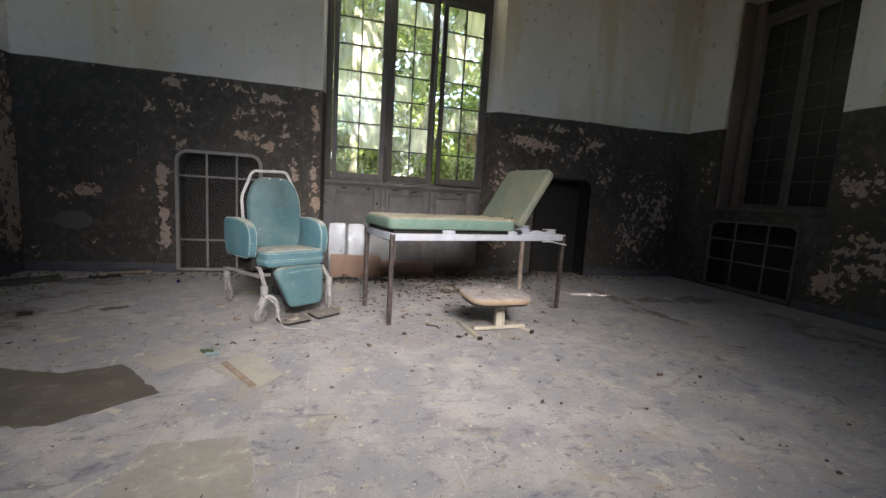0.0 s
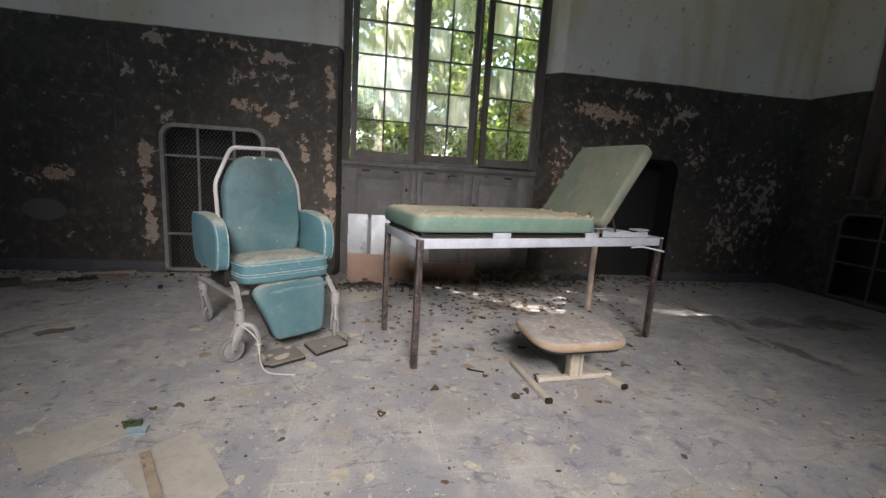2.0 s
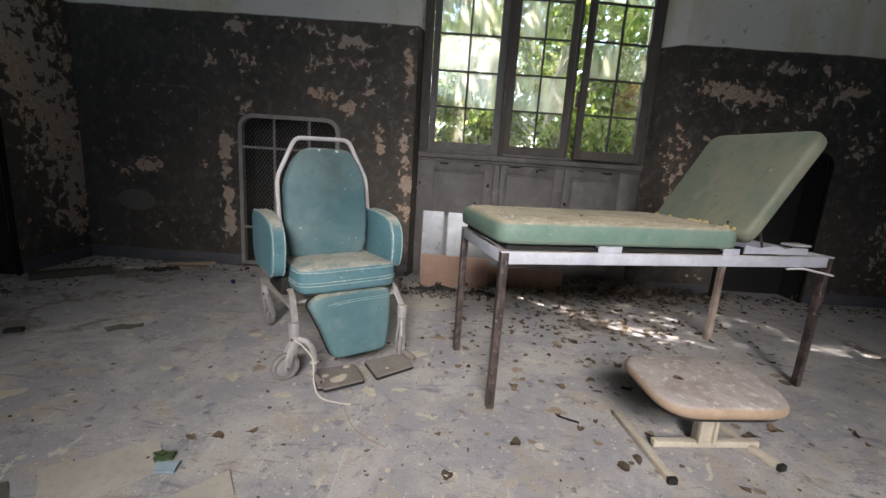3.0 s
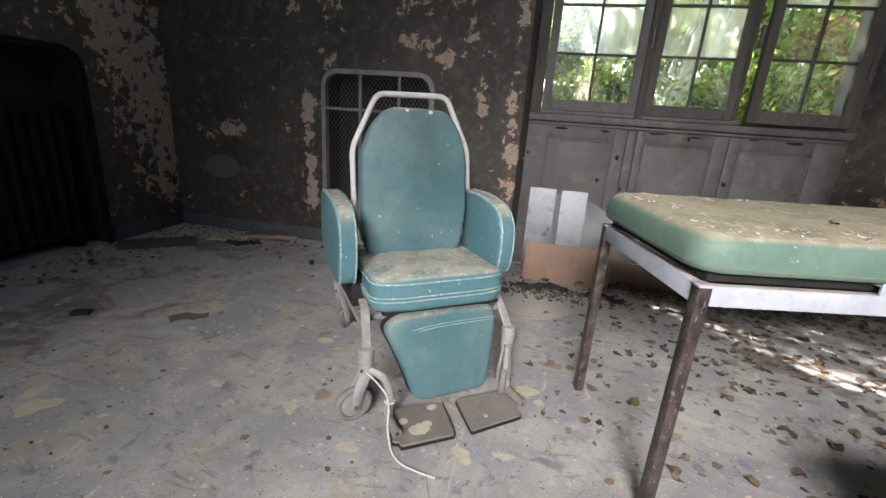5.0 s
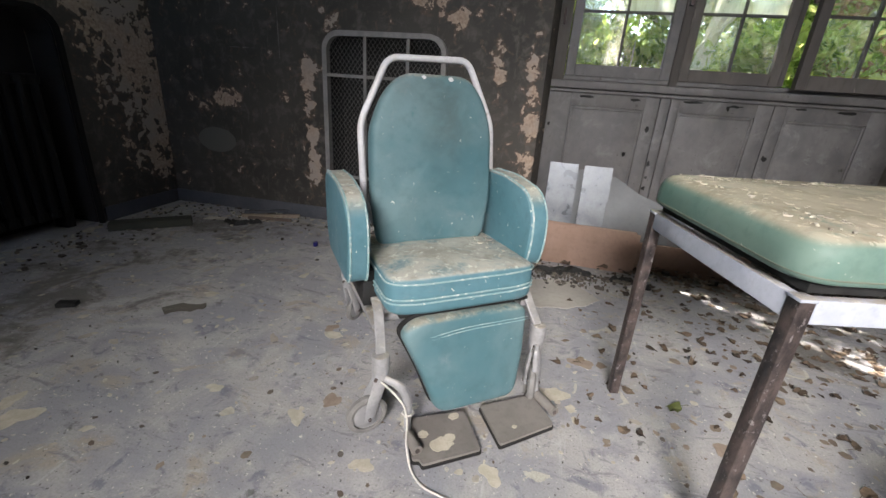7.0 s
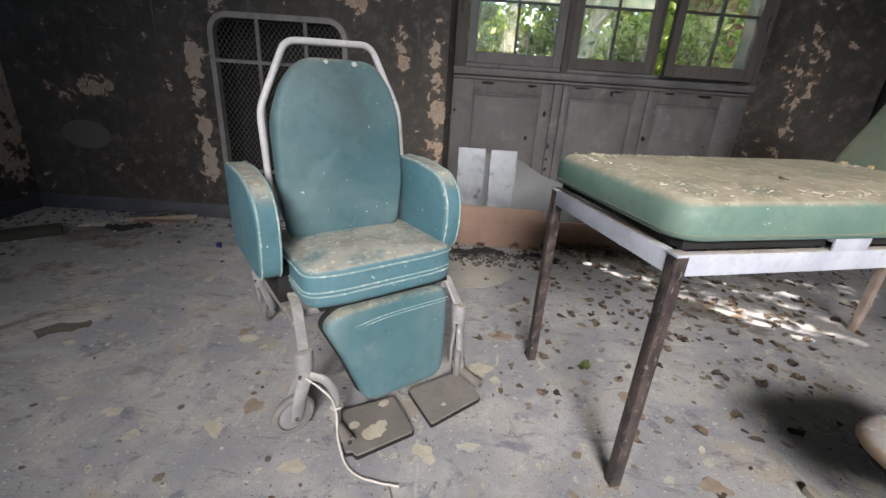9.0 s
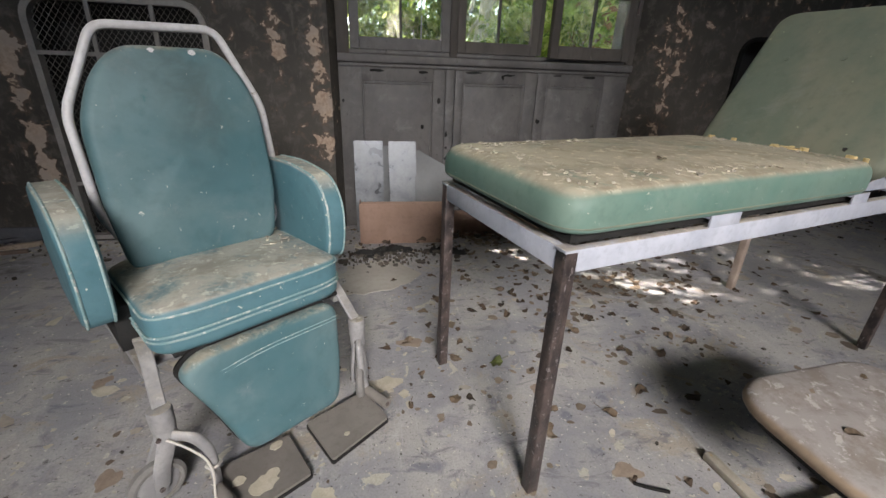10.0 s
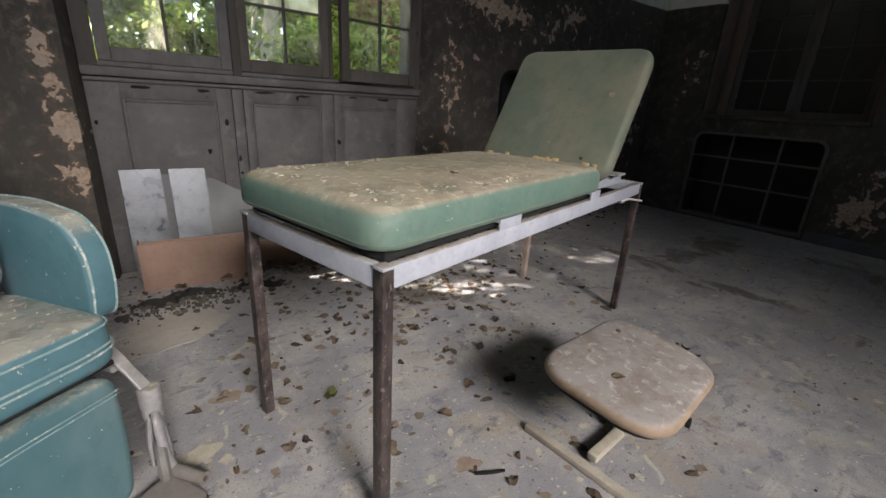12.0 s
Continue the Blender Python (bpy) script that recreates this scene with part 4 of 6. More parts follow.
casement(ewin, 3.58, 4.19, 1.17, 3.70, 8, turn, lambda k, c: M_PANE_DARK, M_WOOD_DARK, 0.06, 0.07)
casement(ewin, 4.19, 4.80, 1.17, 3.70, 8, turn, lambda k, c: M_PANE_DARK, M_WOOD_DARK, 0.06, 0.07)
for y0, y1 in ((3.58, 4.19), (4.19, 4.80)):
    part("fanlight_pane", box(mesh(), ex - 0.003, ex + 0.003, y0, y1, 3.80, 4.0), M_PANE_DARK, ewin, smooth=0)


# ---- examination couch ----
def examination_couch(m):
    """x runs along the couch from the foot end, y across it, z up."""
    thing = holder("examination_couch", m, "green vinyl examination couch with raised backrest on chipped grey frame", "examination couch")
    L, W, H = 1.905, 0.660, 0.768
    o = -0.014
    for x, y, mat, lab in ((0.0, 0.0, M_RUSTY, ""), (L - 0.03, 0.0, M_RUSTY, ""), (0.0, W - 0.03, M_RUSTY, ""), (L - 0.03, W - 0.03, M_RUSTY_PALE, "pale rusted steel leg")):
        b = mesh()
        x0, y0 = o + x, o + y
        box(b, x0, x0 + 0.036, y0, y0 + 0.036, 0.0, H - 0.006, 0.004)
        part("leg", b, mat, thing, lab)
    t = 0.058
    for nm, a in (("side_rail", (o + 0.037, L - 0.008, o + 0.002, o + 0.030, H - t, H)), ("side_rail", (o + 0.037, L - 0.008, W - 0.024, W + 0.004, H - t, H)),
                  ("end_rail", (o + 0.002, o + 0.030, o + 0.037, W - 0.022, H - t, H)), ("end_rail", (L - 0.010, L + 0.018, o + 0.037, W - 0.022, H - t, H))):
        part(nm, box(mesh(), *a, 0.004), M_FRAME, thing)
    for x, y in ((o, o), (L - 0.03 + o, o), (o, W - 0.03 + o), (L - 0.03 + o, W - 0.03 + o)):
        part("corner_plate", box(mesh(), x - 0.002, x + 0.038, y - 0.002, y + 0.038, H - 0.006, H + 0.002, 0.002), M_FRAME, thing)
    # pad on its board
    part("board", box(mesh(), 0.015, 1.235, 0.012, 0.632, 0.772, 0.804, 0.003), M_BLACK, thing, "black underside board")
    pad = part("pad", cushion(mesh(), rounded_polygon(rect(-0.035, 1.262, -0.025, 0.655), 0.095, 7), 0.101, 0.048, 0.009, Matrix.Translation((0, 0, 0.802)), 0.005, 0.020), M_GREEN, thing, "dusty green vinyl mattress pad")
    rim = rounded_polygon(rect(-0.033, 1.260, -0.023, 0.653), 0.095, 7)
    part("piping", tube(mesh(), [(x, y, 0.818) for x, y in rim], 0.003, 6, True), M_GREEN_BACK, pad)
    hinge = Matrix.Translation((1.250, 0, 0.862)) @ Matrix.Rotation(radians(-57), 4, "Y")
    back = part("backrest", cushion(mesh(), rounded_polygon(rect(0.0, 0.668, -0.025, 0.650), 0.075, 6), 0.085, 0.030, 0.006, hinge @ Matrix.Translation((0, 0, -0.085)), 0.004), M_GREEN_BACK, thing, "faded green vinyl backrest raised at a slant")
    part("back_board", box(mesh(), 0.03, 0.62, 0.02, 0.60, -0.100, -0.0855, 0.003, hinge), M_BLACK, thing)
    for u, v, r in ((0.405, 0.085, 0.016), (0.07, 0.11, 0.008)):
        b = mesh()
        pts = [(u + r * math.cos(k * 0.9) * (0.7 + 0.5 * ((k * 37) % 5) / 5), v + r * math.sin(k * 0.9) * (0.7 + 0.5 * ((k * 53) % 5) / 5)) for k in range(7)]
        slab(b, pts, 0.001, 0.0065, hinge)
        part("hole", b, M_BLACK if r < 0.01 else M_RUSTSTRIP, back, "torn hole in the vinyl", smooth=0)
    for u, v in ((0.43, 0.30), (0.43, 0.50), (0.22, 0.30)):
        ring_at = hinge @ Matrix.Translation((u, v, 0.0075)) @ Matrix.Rotation(radians(90), 4, "Y")
        part("tuft_button", disc_wheel(mesh(), 0.011, 0.0025, 0.002, ring_at, 14), M_GREEN_BACK, back, "small covered tuft button")
    # torn seam at the hinge with foam showing
    b = mesh()
    rng = random.Random(4)
    for k in range(16):
        y = rng.uniform(0.02, 0.60) if k > 9 else rng.uniform(0.20, 0.32)
        s = rng.uniform(0.003, 0.010) if k else 0.02
        cx = 1.245 + rng.uniform(-0.03, 0.012)
        pts = [(cx + s * math.cos(q * 1.05) * rng.uniform(0.6, 1.3), y + s * 1.6 * math.sin(q * 1.05) * rng.uniform(0.6, 1.3)) for q in range(6)]
        slab(b, pts, 0.895, 0.908 + rng.uniform(0, 0.006))
    tagged(part("torn_foam", b, M_FOAM, pad, "yellow foam crumbs along the torn seam", smooth=0), kind="stuff")
    # white spacer brackets on the near rail
    for x0, x1 in ((0.46, 0.585), (1.165, 1.265)):
        b = box(mesh(), x0, x1, -0.013, -0.006, H - 0.002, H + 0.034, 0.002)
        box(b, x0, x1, -0.006, 0.04, H + 0.022, H + 0.030, 0.002)
        part("bracket", b, M_FRAME, thing, "white enamelled spacer bracket")
    # ratchet of the backrest
    for y in (0.10, 0.52):
        b = mesh()
        slab(b, [(1.42, 0.0), (1.86, 0.0), (1.86, 0.035), (1.80, 0.052), (1.70, 0.030), (1.62, 0.048), (1.52, 0.032), (1.42, 0.05)], -0.003, 0.003, Matrix.Translation((0, y, H - 0.012)) @ Matrix.Rotation(radians(90), 4, "X"))
        part("ratchet", b, M_FRAME, thing, "white notched ratchet plate", smooth=0)
        part("strut", tube(mesh(), [(1.46, y + 0.02, 1.02), (1.56, y + 0.02, H + 0.02)], 0.007, 8), M_RUSTY, thing)
        part("foot_plate", box(mesh(), 1.72, 1.84, y - 0.03, y + 0.05, H + 0.036, H + 0.048, 0.003), M_FRAME, thing)
    part("lock_rod", tube(mesh(), rounded_path([(1.60, -0.005, 0.70), (1.70, -0.012, 0.705), (1.91, -0.022, 0.668)], 0.03), 0.006, 8), M_CHROME, thing, "bent release rod")
    part("cross_rail", box(mesh(), 1.24, 1.27, 0.02, 0.625, H - 0.04, H - 0.012, 0.003), M_RUSTY, thing)
    return thing


examination_couch(pose(0.600, 3.385, 0, 0, 0, 13.3))


# ---- reclining wheeled chair ----
def flat_bar(bm, pts, width, thick):
    """A flat steel bar bent in a plane x = const: the width lies along x."""
    pts = [Vector(p) for p in pts]
    rings = []
    for i, p in enumerate(pts):
        d = (pts[min(i + 1, len(pts) - 1)] - pts[max(i - 1, 0)]).normalized()
        side = Vector((1, 0, 0)) * width / 2
        nrm = d.cross(Vector((1, 0, 0))).normalized() * thick / 2
        rings.append([bm.verts.new(p + a * side + b * nrm) for a, b in ((-1, -0.6), (-0.8, -1), (0.8, -1), (1, -0.6), (1, 0.6), (0.8, 1), (-0.8, 1), (-1, 0.6))])
    for a, b in zip(rings, rings[1:]):
        for k in range(8):
            bm.faces.new((a[k], a[(k + 1) % 8], b[(k + 1) % 8], b[k]))
    bm.faces.new(rings[0])
    bm.faces.new(list(reversed(rings[-1])))
    return bm


def tapered(bm, pts, r0, r1, squash=1.0, across=Vector((0, 0, 1)), seg=12):
    """A cast arm that thins along its line, flattened along one direction."""
    pts = [Vector(p) for p in pts]
    rings, side = [], None
    for i, p in enumerate(pts):
        d = (pts[min(i + 1, len(pts) - 1)] - pts[max(i - 1, 0)]).normalized()
        side = (across - d * across.dot(d)).normalized()
        up = d.cross(side)
        r = r0 + (r1 - r0) * i / (len(pts) - 1)
        rings.append([bm.verts.new(p + r * (math.cos(k * math.tau / seg) * squash * side + math.sin(k * math.tau / seg) * up)) for k in range(seg)])
    for a, b in zip(rings, rings[1:]):
        for k in range(seg):
            bm.faces.new((a[k], a[(k + 1) % seg], b[(k + 1) % seg], b[k]))
    bm.faces.new(rings[0])
    bm.faces.new(list(reversed(rings[-1])))
    return bm


def turned(bm, x, y, profile, seg=18):
    """A turned upright piece: rings of (radius, height)."""
    rings = [[bm.verts.new((x + r * math.cos(k * math.tau / seg), y + r * math.sin(k * math.tau / seg), z)) for k in range(seg)] for r, z in profile]
    for a, b in zip(rings, rings[1:]):
        for k in range(seg):
            bm.faces.new((a[k], a[(k + 1) % seg], b[(k + 1) % seg], b[k]))
    bm.faces.new(rings[0])
    bm.faces.new(list(reversed(rings[-1])))
    return bm


def castor(parent, x, y, top, r, turn, braked):
    """A swivel castor: thick collar with a seam, one cast fork blade on each side and a wheel."""
    d = Vector((math.cos(radians(turn)), math.sin(radians(turn)), 0))
    s = Vector((-d.y, d.x, 0))
    w = Vector((x, y, r)) + d * 0.048
    z1 = top - 0.098
    b = turned(mesh(), x, y, ((0.024, z1 - 0.02), (0.0275, z1), (0.0275, z1 + 0.024), (0.0255, z1 + 0.027), (0.0255, z1 + 0.031), (0.0295, z1 + 0.034), (0.0305, top - 0.010), (0.028, top - 0.002), (0.022, top)))
    c = part("castor", b, M_CHAIR_METAL, parent, "dusty grey swivel castor")
    for k in (-1, 1):
        line = rounded_path([Vector((x, y, z1 + 0.004)) + s * k * 0.010, w + Vector((0, 0, r * 0.72)) + s * k * 0.023 - d * 0.012, w + s * k * 0.023 - d * 0.004, w + s * k * 0.023 - Vector((0, 0, 0.014)) + d * 0.004], 0.04)
        part("fork_blade", tapered(mesh(), line, 0.024, 0.016, 0.42, s), M_CHAIR_METAL, c)
    m = Matrix.Translation(w) @ Matrix.Rotation(radians(turn + 90), 4, "Z")
    part("tyre", disc_wheel(mesh(), r, 0.015, r * 0.74, m), M_RUBBER, c, "grey rubber tyre")
    part("hub", disc_wheel(mesh(), r * 0.745, 0.011, 0.008, m), M_CHAIR_METAL, c)
    part("axle", tube(mesh(), [w - s * 0.034, w + s * 0.034], 0.007, 8), M_RUSTY, c)
    part("set_screw", tube(mesh(), [(x - 0.02, y - 0.019, z1 + 0.016), (x - 0.024, y - 0.026, z1 + 0.016)], 0.006, 8), M_RUSTY, c, "rusty set screw")
    if braked:
        part("brake_pedal", box(mesh(), -0.02, 0.02, -0.05, 0.05, -0.004, 0.004, 0.002, Matrix.Translation(w + Vector((0, 0, r + 0.02)) + d * 0.05) @ Matrix.Rotation(radians(turn + 90), 4, "Z")), M_CHAIR_METAL, c)


def wheeled_chair(m):
    """x to the sitter's left hand side as seen from the front (right in view), y towards the back, z up."""
    thing = holder("wheeled_armchair", m, "teal vinyl reclining hospital chair on castors, dusty with flaked piping", "wheelchair")
    # seat
    seat_line = rounded_polygon([(-0.292, 0.0), (-0.20, -0.026), (0.17, -0.026), (0.255, -0.004), (0.258, 0.44), (-0.292, 0.44)], 0.075, 6)
    seat = part("seat", cushion(mesh(), seat_line, 0.128, 0.024, 0.014, Matrix.Translation((0, 0, 0.435)) @ Matrix.Rotation(radians(-1.5), 4, "X"), 0.006), M_TEAL, thing, "teal seat cushion under crumbled plaster dust")
    for z, gr in ((0.547, 0.001), (0.494, 0.0025), (0.479, 0.0025)):
        cx, cy = -0.017, 0.2
        rim = [(cx + (x - cx) * (1 + gr / 0.27), cy + (y - cy) * (1 + gr / 0.22)) for x, y in seat_line]
        part("piping", tube(mesh(), [(x, y, z - 0.026 * y + 0.0015 * noise.noise(Vector((x * 9, y * 9, z * 40)))) for x, y in rim], 0.0030, 6, True), M_PIPING, seat, "pale flaking piping")
    # backrest
    outline = [(-0.236, 0.0), (0.205, 0.0), (0.232, 0.20), (0.230, 0.43), (0.195, 0.545), (0.128, 0.628), (-0.130, 0.628), (-0.205, 0.555), (-0.256, 0.43), (-0.256, 0.20)]
    tilt = Matrix.Translation((0, 0.375, 0.535)) @ Matrix.Rotation(radians(90 - 8), 4, "X")
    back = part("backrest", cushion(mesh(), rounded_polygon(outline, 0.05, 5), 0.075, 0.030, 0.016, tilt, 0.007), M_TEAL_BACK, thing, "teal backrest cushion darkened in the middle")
    for x in (-0.055, 0.050):
        part("rivet", disc_wheel(mesh(), 0.011, 0.004, 0.004, tilt @ Matrix.Translation((x, 0.608, 0.069)) @ Matrix.Rotation(radians(90), 4, "Y"), 14), M_CHROME, back, "bright rivet")
    # push handle: a bent tube round the backrest
    loop = [(-0.218, 0.425, 0.60), (-0.262, 0.435, 0.70), (-0.268, 0.465, 0.985), (-0.160, 0.487, 1.212), (0.160, 0.487, 1.222), (0.274, 0.465, 0.990), (0.294, 0.440, 0.680), (0.245, 0.425, 0.575)]
    part("push_handle", tube(mesh(), rounded_path(loop, 0.04), 0.0125, 12), M_CHROME, thing, "white enamelled bent tube handle")
    # arms
    for s in (-1, 1):
        side = [(0.090, -0.012), (0.46, -0.005), (0.50, 0.12), (0.50, 0.292), (0.30, 0.300), (0.135, 0.276), (0.076, 0.205), (0.068, 0.10)]
        stand = Matrix(((0, 0, 1, 0), (1, 0, 0, 0), (0, 1, 0, 0), (0, 0, 0, 1)))
        back_off, wide = (0.0, 0.076) if s > 0 else (0.02, 0.074)
        x_arm = 0.264 if s > 0 else -0.394
        place = Matrix.Translation((x_arm, back_off, 0.515)) @ stand
        arm = part("armrest", cushion(mesh(), rounded_polygon(side, 0.05, 5), wide, 0.016, 0.006, place, 0.003), M_TEAL, thing, "teal padded armrest with cracked white edges")
        edge = rounded_polygon(side, 0.05, 5)
        for k in (0.009, wide - 0.009):
            part("piping", tube(mesh(), [(x_arm + k, y + back_off, z + 0.515) for y, z in edge], 0.0036, 6, True), M_PIPING, arm, "flaking white edge piping")
        part("arm_bracket", box(mesh(), *((0.240, 0.275) if s > 0 else (-0.33, -0.262)), 0.16, 0.40, 0.395, 0.53, 0.004), M_BLACK, thing)
    # leg rest: a thick pad, narrower below, its upper seam lifted at one corner
    lr = [(-0.148, 0.0), (0.152, 0.0), (0.176, 0.16), (0.190, 0.338), (-0.215, 0.340), (-0.268, 0.300), (-0.205, 0.16)]
    lean = Matrix.Translation((-0.002, -0.070, 0.104)) @ Matrix.Rotation(radians(90 - 9), 4, "X")
    lr_line = rounded_polygon(lr, 0.045, 5)
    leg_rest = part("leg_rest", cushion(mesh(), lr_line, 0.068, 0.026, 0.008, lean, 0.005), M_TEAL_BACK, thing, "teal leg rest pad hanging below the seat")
    for h in (0.290, 0.300):
        part("seam", tube(mesh(), [lean @ Vector((x, h - 0.02 * (x / 0.2) ** 2 * (x < 0), 0.0735 - 0.5 * max(0.0, abs(x) - 0.15) ** 1.5)) for x in [-0.225 + 0.405 * k / 14 for k in range(15)]], 0.0015, 6), M_PIPING, leg_rest, "pale sewn seam")
    part("leg_rest_board", slab(mesh(), [(x * 1.01, y * 1.01 - 0.004) for x, y in lr_line], -0.012, -0.001, lean), M_BLACK, thing)
    # under-frame of flat bars on castors
    for s in (-1, 1):
        x = s * 0.296
        line = [(x, 0.70, 0.335), (x, 0.40, 0.345), (x, 0.085, 0.352)]
        part("side_rail", flat_bar(mesh(), line, 0.040, 0.022), M_CHAIR_METAL, thing)
        strut = rounded_path([(s * 0.280, 0.30, 0.434), (s * 0.292, 0.105, 0.415), (s * 0.308, 0.006, 0.297)], 0.04)
        part("front_strut", flat_bar(mesh(), strut, 0.034, 0.013), M_CHAIR_METAL, thing)
        part("seat_post", tube(mesh(), [(s * 0.25, 0.40, 0.345), (s * 0.25, 0.40, 0.43)], 0.014, 8), M_CHAIR_METAL, thing)
        castor(thing, s * 0.311, 0.0, 0.300, 0.072, 186 if s < 0 else 236, False)
        castor(thing, s * 0.280, 0.71, 0.322, 0.058, 38 if s < 0 else 150, s < 0)
    for y in (0.14, 0.42):
        part("cross_tube", tube(mesh(), [(-0.295, y, 0.350), (0.295, y, 0.350)], 0.014, 10), M_CHAIR_METAL, thing)
    part("seat_board", box(mesh(), -0.25, 0.24, 0.0, 0.42, 0.420, 0.434, 0.003), M_BLACK, thing)
    # footrests: a curved cast arm, a rolled hinge and a plate with a rubber edge
    plates = {-1: [(-0.226, -0.028), (-0.012, -0.060), (-0.036, -0.236), (-0.238, -0.228), (-0.240, -0.204), (-0.262, -0.200)],
              1: [(0.054, -0.056), (0.282, -0.066), (0.262, -0.226), (0.034, -0.240)]}
    for s in (-1, 1):
        if s < 0:
            arm = [(-0.298, -0.020, 0.212), (-0.262, -0.055, 0.206), (-0.234, -0.070, 0.150), (-0.236, -0.075, 0.030)]
            roll = ((-0.246, -0.112, 0.044), (-0.240, -0.186, 0.044))
        else:
            arm = [(0.300, -0.022, 0.215), (0.286, -0.045, 0.205), (0.278, -0.062, 0.130), (0.284, -0.085, 0.034)]
            roll = ((0.284, -0.080, 0.044), (0.290, -0.190, 0.044))
        foot = part("footrest", tapered(mesh(), rounded_path(arm, 0.05), 0.017, 0.013, 0.75, Vector((0, 1, 0.2))), M_CHAIR_METAL, thing, "curved grey footrest arm")
        part("hinge", tube(mesh(), roll, 0.0185, 16), M_PLATE, foot, "rolled hinge with a rusty pin")
        tip = Vector(roll[1])
        out = (tip - Vector(roll[0])).normalized()
        part("hinge_hole", tube(mesh(), [tip, tip + out * 0.002], 0.0085, 12), M_RUSTY, foot)
        pl = rounded_polygon(plates[s], 0.010, 3)
        plate = part("footplate", slab(mesh(), pl, 0.020, 0.030), M_PLATE, foot, "dusty grey metal footplate with cream paint flakes", smooth=0)
        px, py = sum(p[0] for p in pl) / len(pl), sum(p[1] for p in pl) / len(pl)
        part("rubber_edge", slab(mesh(), [(px + (x - px) * 1.03, py + (y - py) * 1.035) for x, y in pl], 0.008, 0.0195), M_BLACK, plate, smooth=0)
        part("plate_foot", box(mesh(), px - 0.03, px + 0.03, py - 0.03, py + 0.03, 0.0, 0.008), M_BLACK, plate, smooth=0)
    for x, y, q, sd in ((-0.150, -0.175, 0.042, 3), (-0.195, -0.115, 0.022, 4), (-0.062, -0.075, 0.022, 5), (0.12, -0.19, 0.010, 6), (-0.118, -0.160, 0.026, 7)):
        rg = random.Random(sd)
        pts = [(x + q * math.cos(k * 0.4488) * rg.uniform(0.75, 1.1), y + q * 0.75 * math.sin(k * 0.4488) * rg.uniform(0.75, 1.1)) for k in range(14)]
        part("paint_flake", slab(mesh(), pts, 0.0302, 0.0312 + 0.0003 * sd), M_FLAKE, thing, "cream paint flake on the footplate", smooth=0)
    cord = [(-0.318, -0.030, 0.215), (-0.290, -0.050, 0.190), (-0.252, -0.080, 0.140), (-0.244, -0.095, 0.090), (-0.268, -0.150, 0.050), (-0.274, -0.215, 0.006), (-0.262, -0.280, 0.005), (-0.205, -0.345, 0.005), (-0.17, -0.375, 0.005)]
    part("cord", tube(mesh(), rounded_path(cord, 0.06, 6), 0.0035, 6), M_CORD, thing, "thin pale cord trailing onto the floor")
    part("cord_knot", tube(mesh(), [(-0.236 + 0.019 * math.cos(k), -0.074 + 0.017 * math.sin(k), 0.098 + 0.004 * (k % 2)) for k in range(7)], 0.004, 6, True), M_CORD, thing, "cord knotted round the footrest arm")
    return thing


wheeled_chair(pose(-0.1325, 3.733, 0, 0, 0, 36.0))


# ---- low stool ----
def stool():
    thing = holder("footstool", pose(1.500, 3.185, 0, 0, 0, 5), "low dusty beige vinyl stool on a rusted cream H-shaped base", "stool")
    tip = Matrix.Translation((-0.02, -0.005, 0.268)) @ Matrix.Rotation(radians(1.5), 4, "Y") @ Matrix.Rotation(radians(1.0), 4, "X")
    seat = part("seat", cushion(mesh(), rounded_polygon([(-0.318, -0.218), (0.215, -0.196), (0.292, 0.02), (0.272, 0.236), (-0.300, 0.236)], 0.15, 7), 0.052, 0.024, 0.008, tip, 0.003), M_STOOL, thing, "beige vinyl seat pad grey with dust")
    part("seat_board", slab(mesh(), rounded_polygon([(-0.296, -0.196), (0.200, -0.176), (0.270, 0.02), (0.250, 0.214), (-0.280, 0.214)], 0.14, 6), -0.014, 0.002, tip), M_BLACK, thing)
    b = box(mesh(), -0.035, 0.045, -0.012, 0.012, 0.03, 0.256, 0.003)
    box(b, -0.035, -0.020, -0.026, 0.026, 0.03, 0.256, 0.003)
    box(b, 0.030, 0.045, -0.026, 0.026, 0.03, 0.256, 0.003)
    part("column", b, M_STOOL_BASE, thing, "cream steel column streaked with rust")
    part("cross_bar", box(mesh(), -0.225, 0.255, -0.018, 0.018, 0.012, 0.040, 0.004), M_STOOL_BASE, thing)
    for x, y0, y1, tilt in ((-0.265, -0.205, 0.238, 0), (0.205, -0.140, 0.24, 13)):
        turn_bar = Matrix.Translation((x, (y0 + y1) / 2, 0)) @ Matrix.Rotation(radians(tilt), 4, "Z")
        bar = part("foot_bar", box(mesh(), -0.017, 0.017, (y0 - y1) / 2, (y1 - y0) / 2, 0.0, 0.026, 0.004, turn_bar), M_STOOL_BASE, thing, "cream foot bar")
        part("end_cap", box(mesh(), -0.019, 0.019, (y0 - y1) / 2 - 0.014, (y0 - y1) / 2 + 0.006, 0.0, 0.028, 0.004, turn_bar), M_BLACK, bar)


stool()


# ---- things by the window ----
def leaning_sheet(x0, x1, z1, y_top, y_foot, mat, label, outline=None):
    b = mesh()
    out = outline or [(x0, 0.0), (x1, 0.0), (x1, z1), (x0, z1)]
    ang = math.atan2(y_top - y_foot, z1)
    m = Matrix.Translation((0, y_foot, 0)) @ Matrix.Rotation(-ang, 4, "X") @ Matrix.Rotation(radians(90), 4, "X")
    slab(b, out, -0.004, 0.0, m)
    return tagged(part("metal_sheet", b, mat, None, smooth=0), label, "metal sheet")


leaning_sheet(0.125, 0.330, 0.66, 5.715, 5.60, M_ZINC, "bright galvanised metal strip leaning on the window apron")
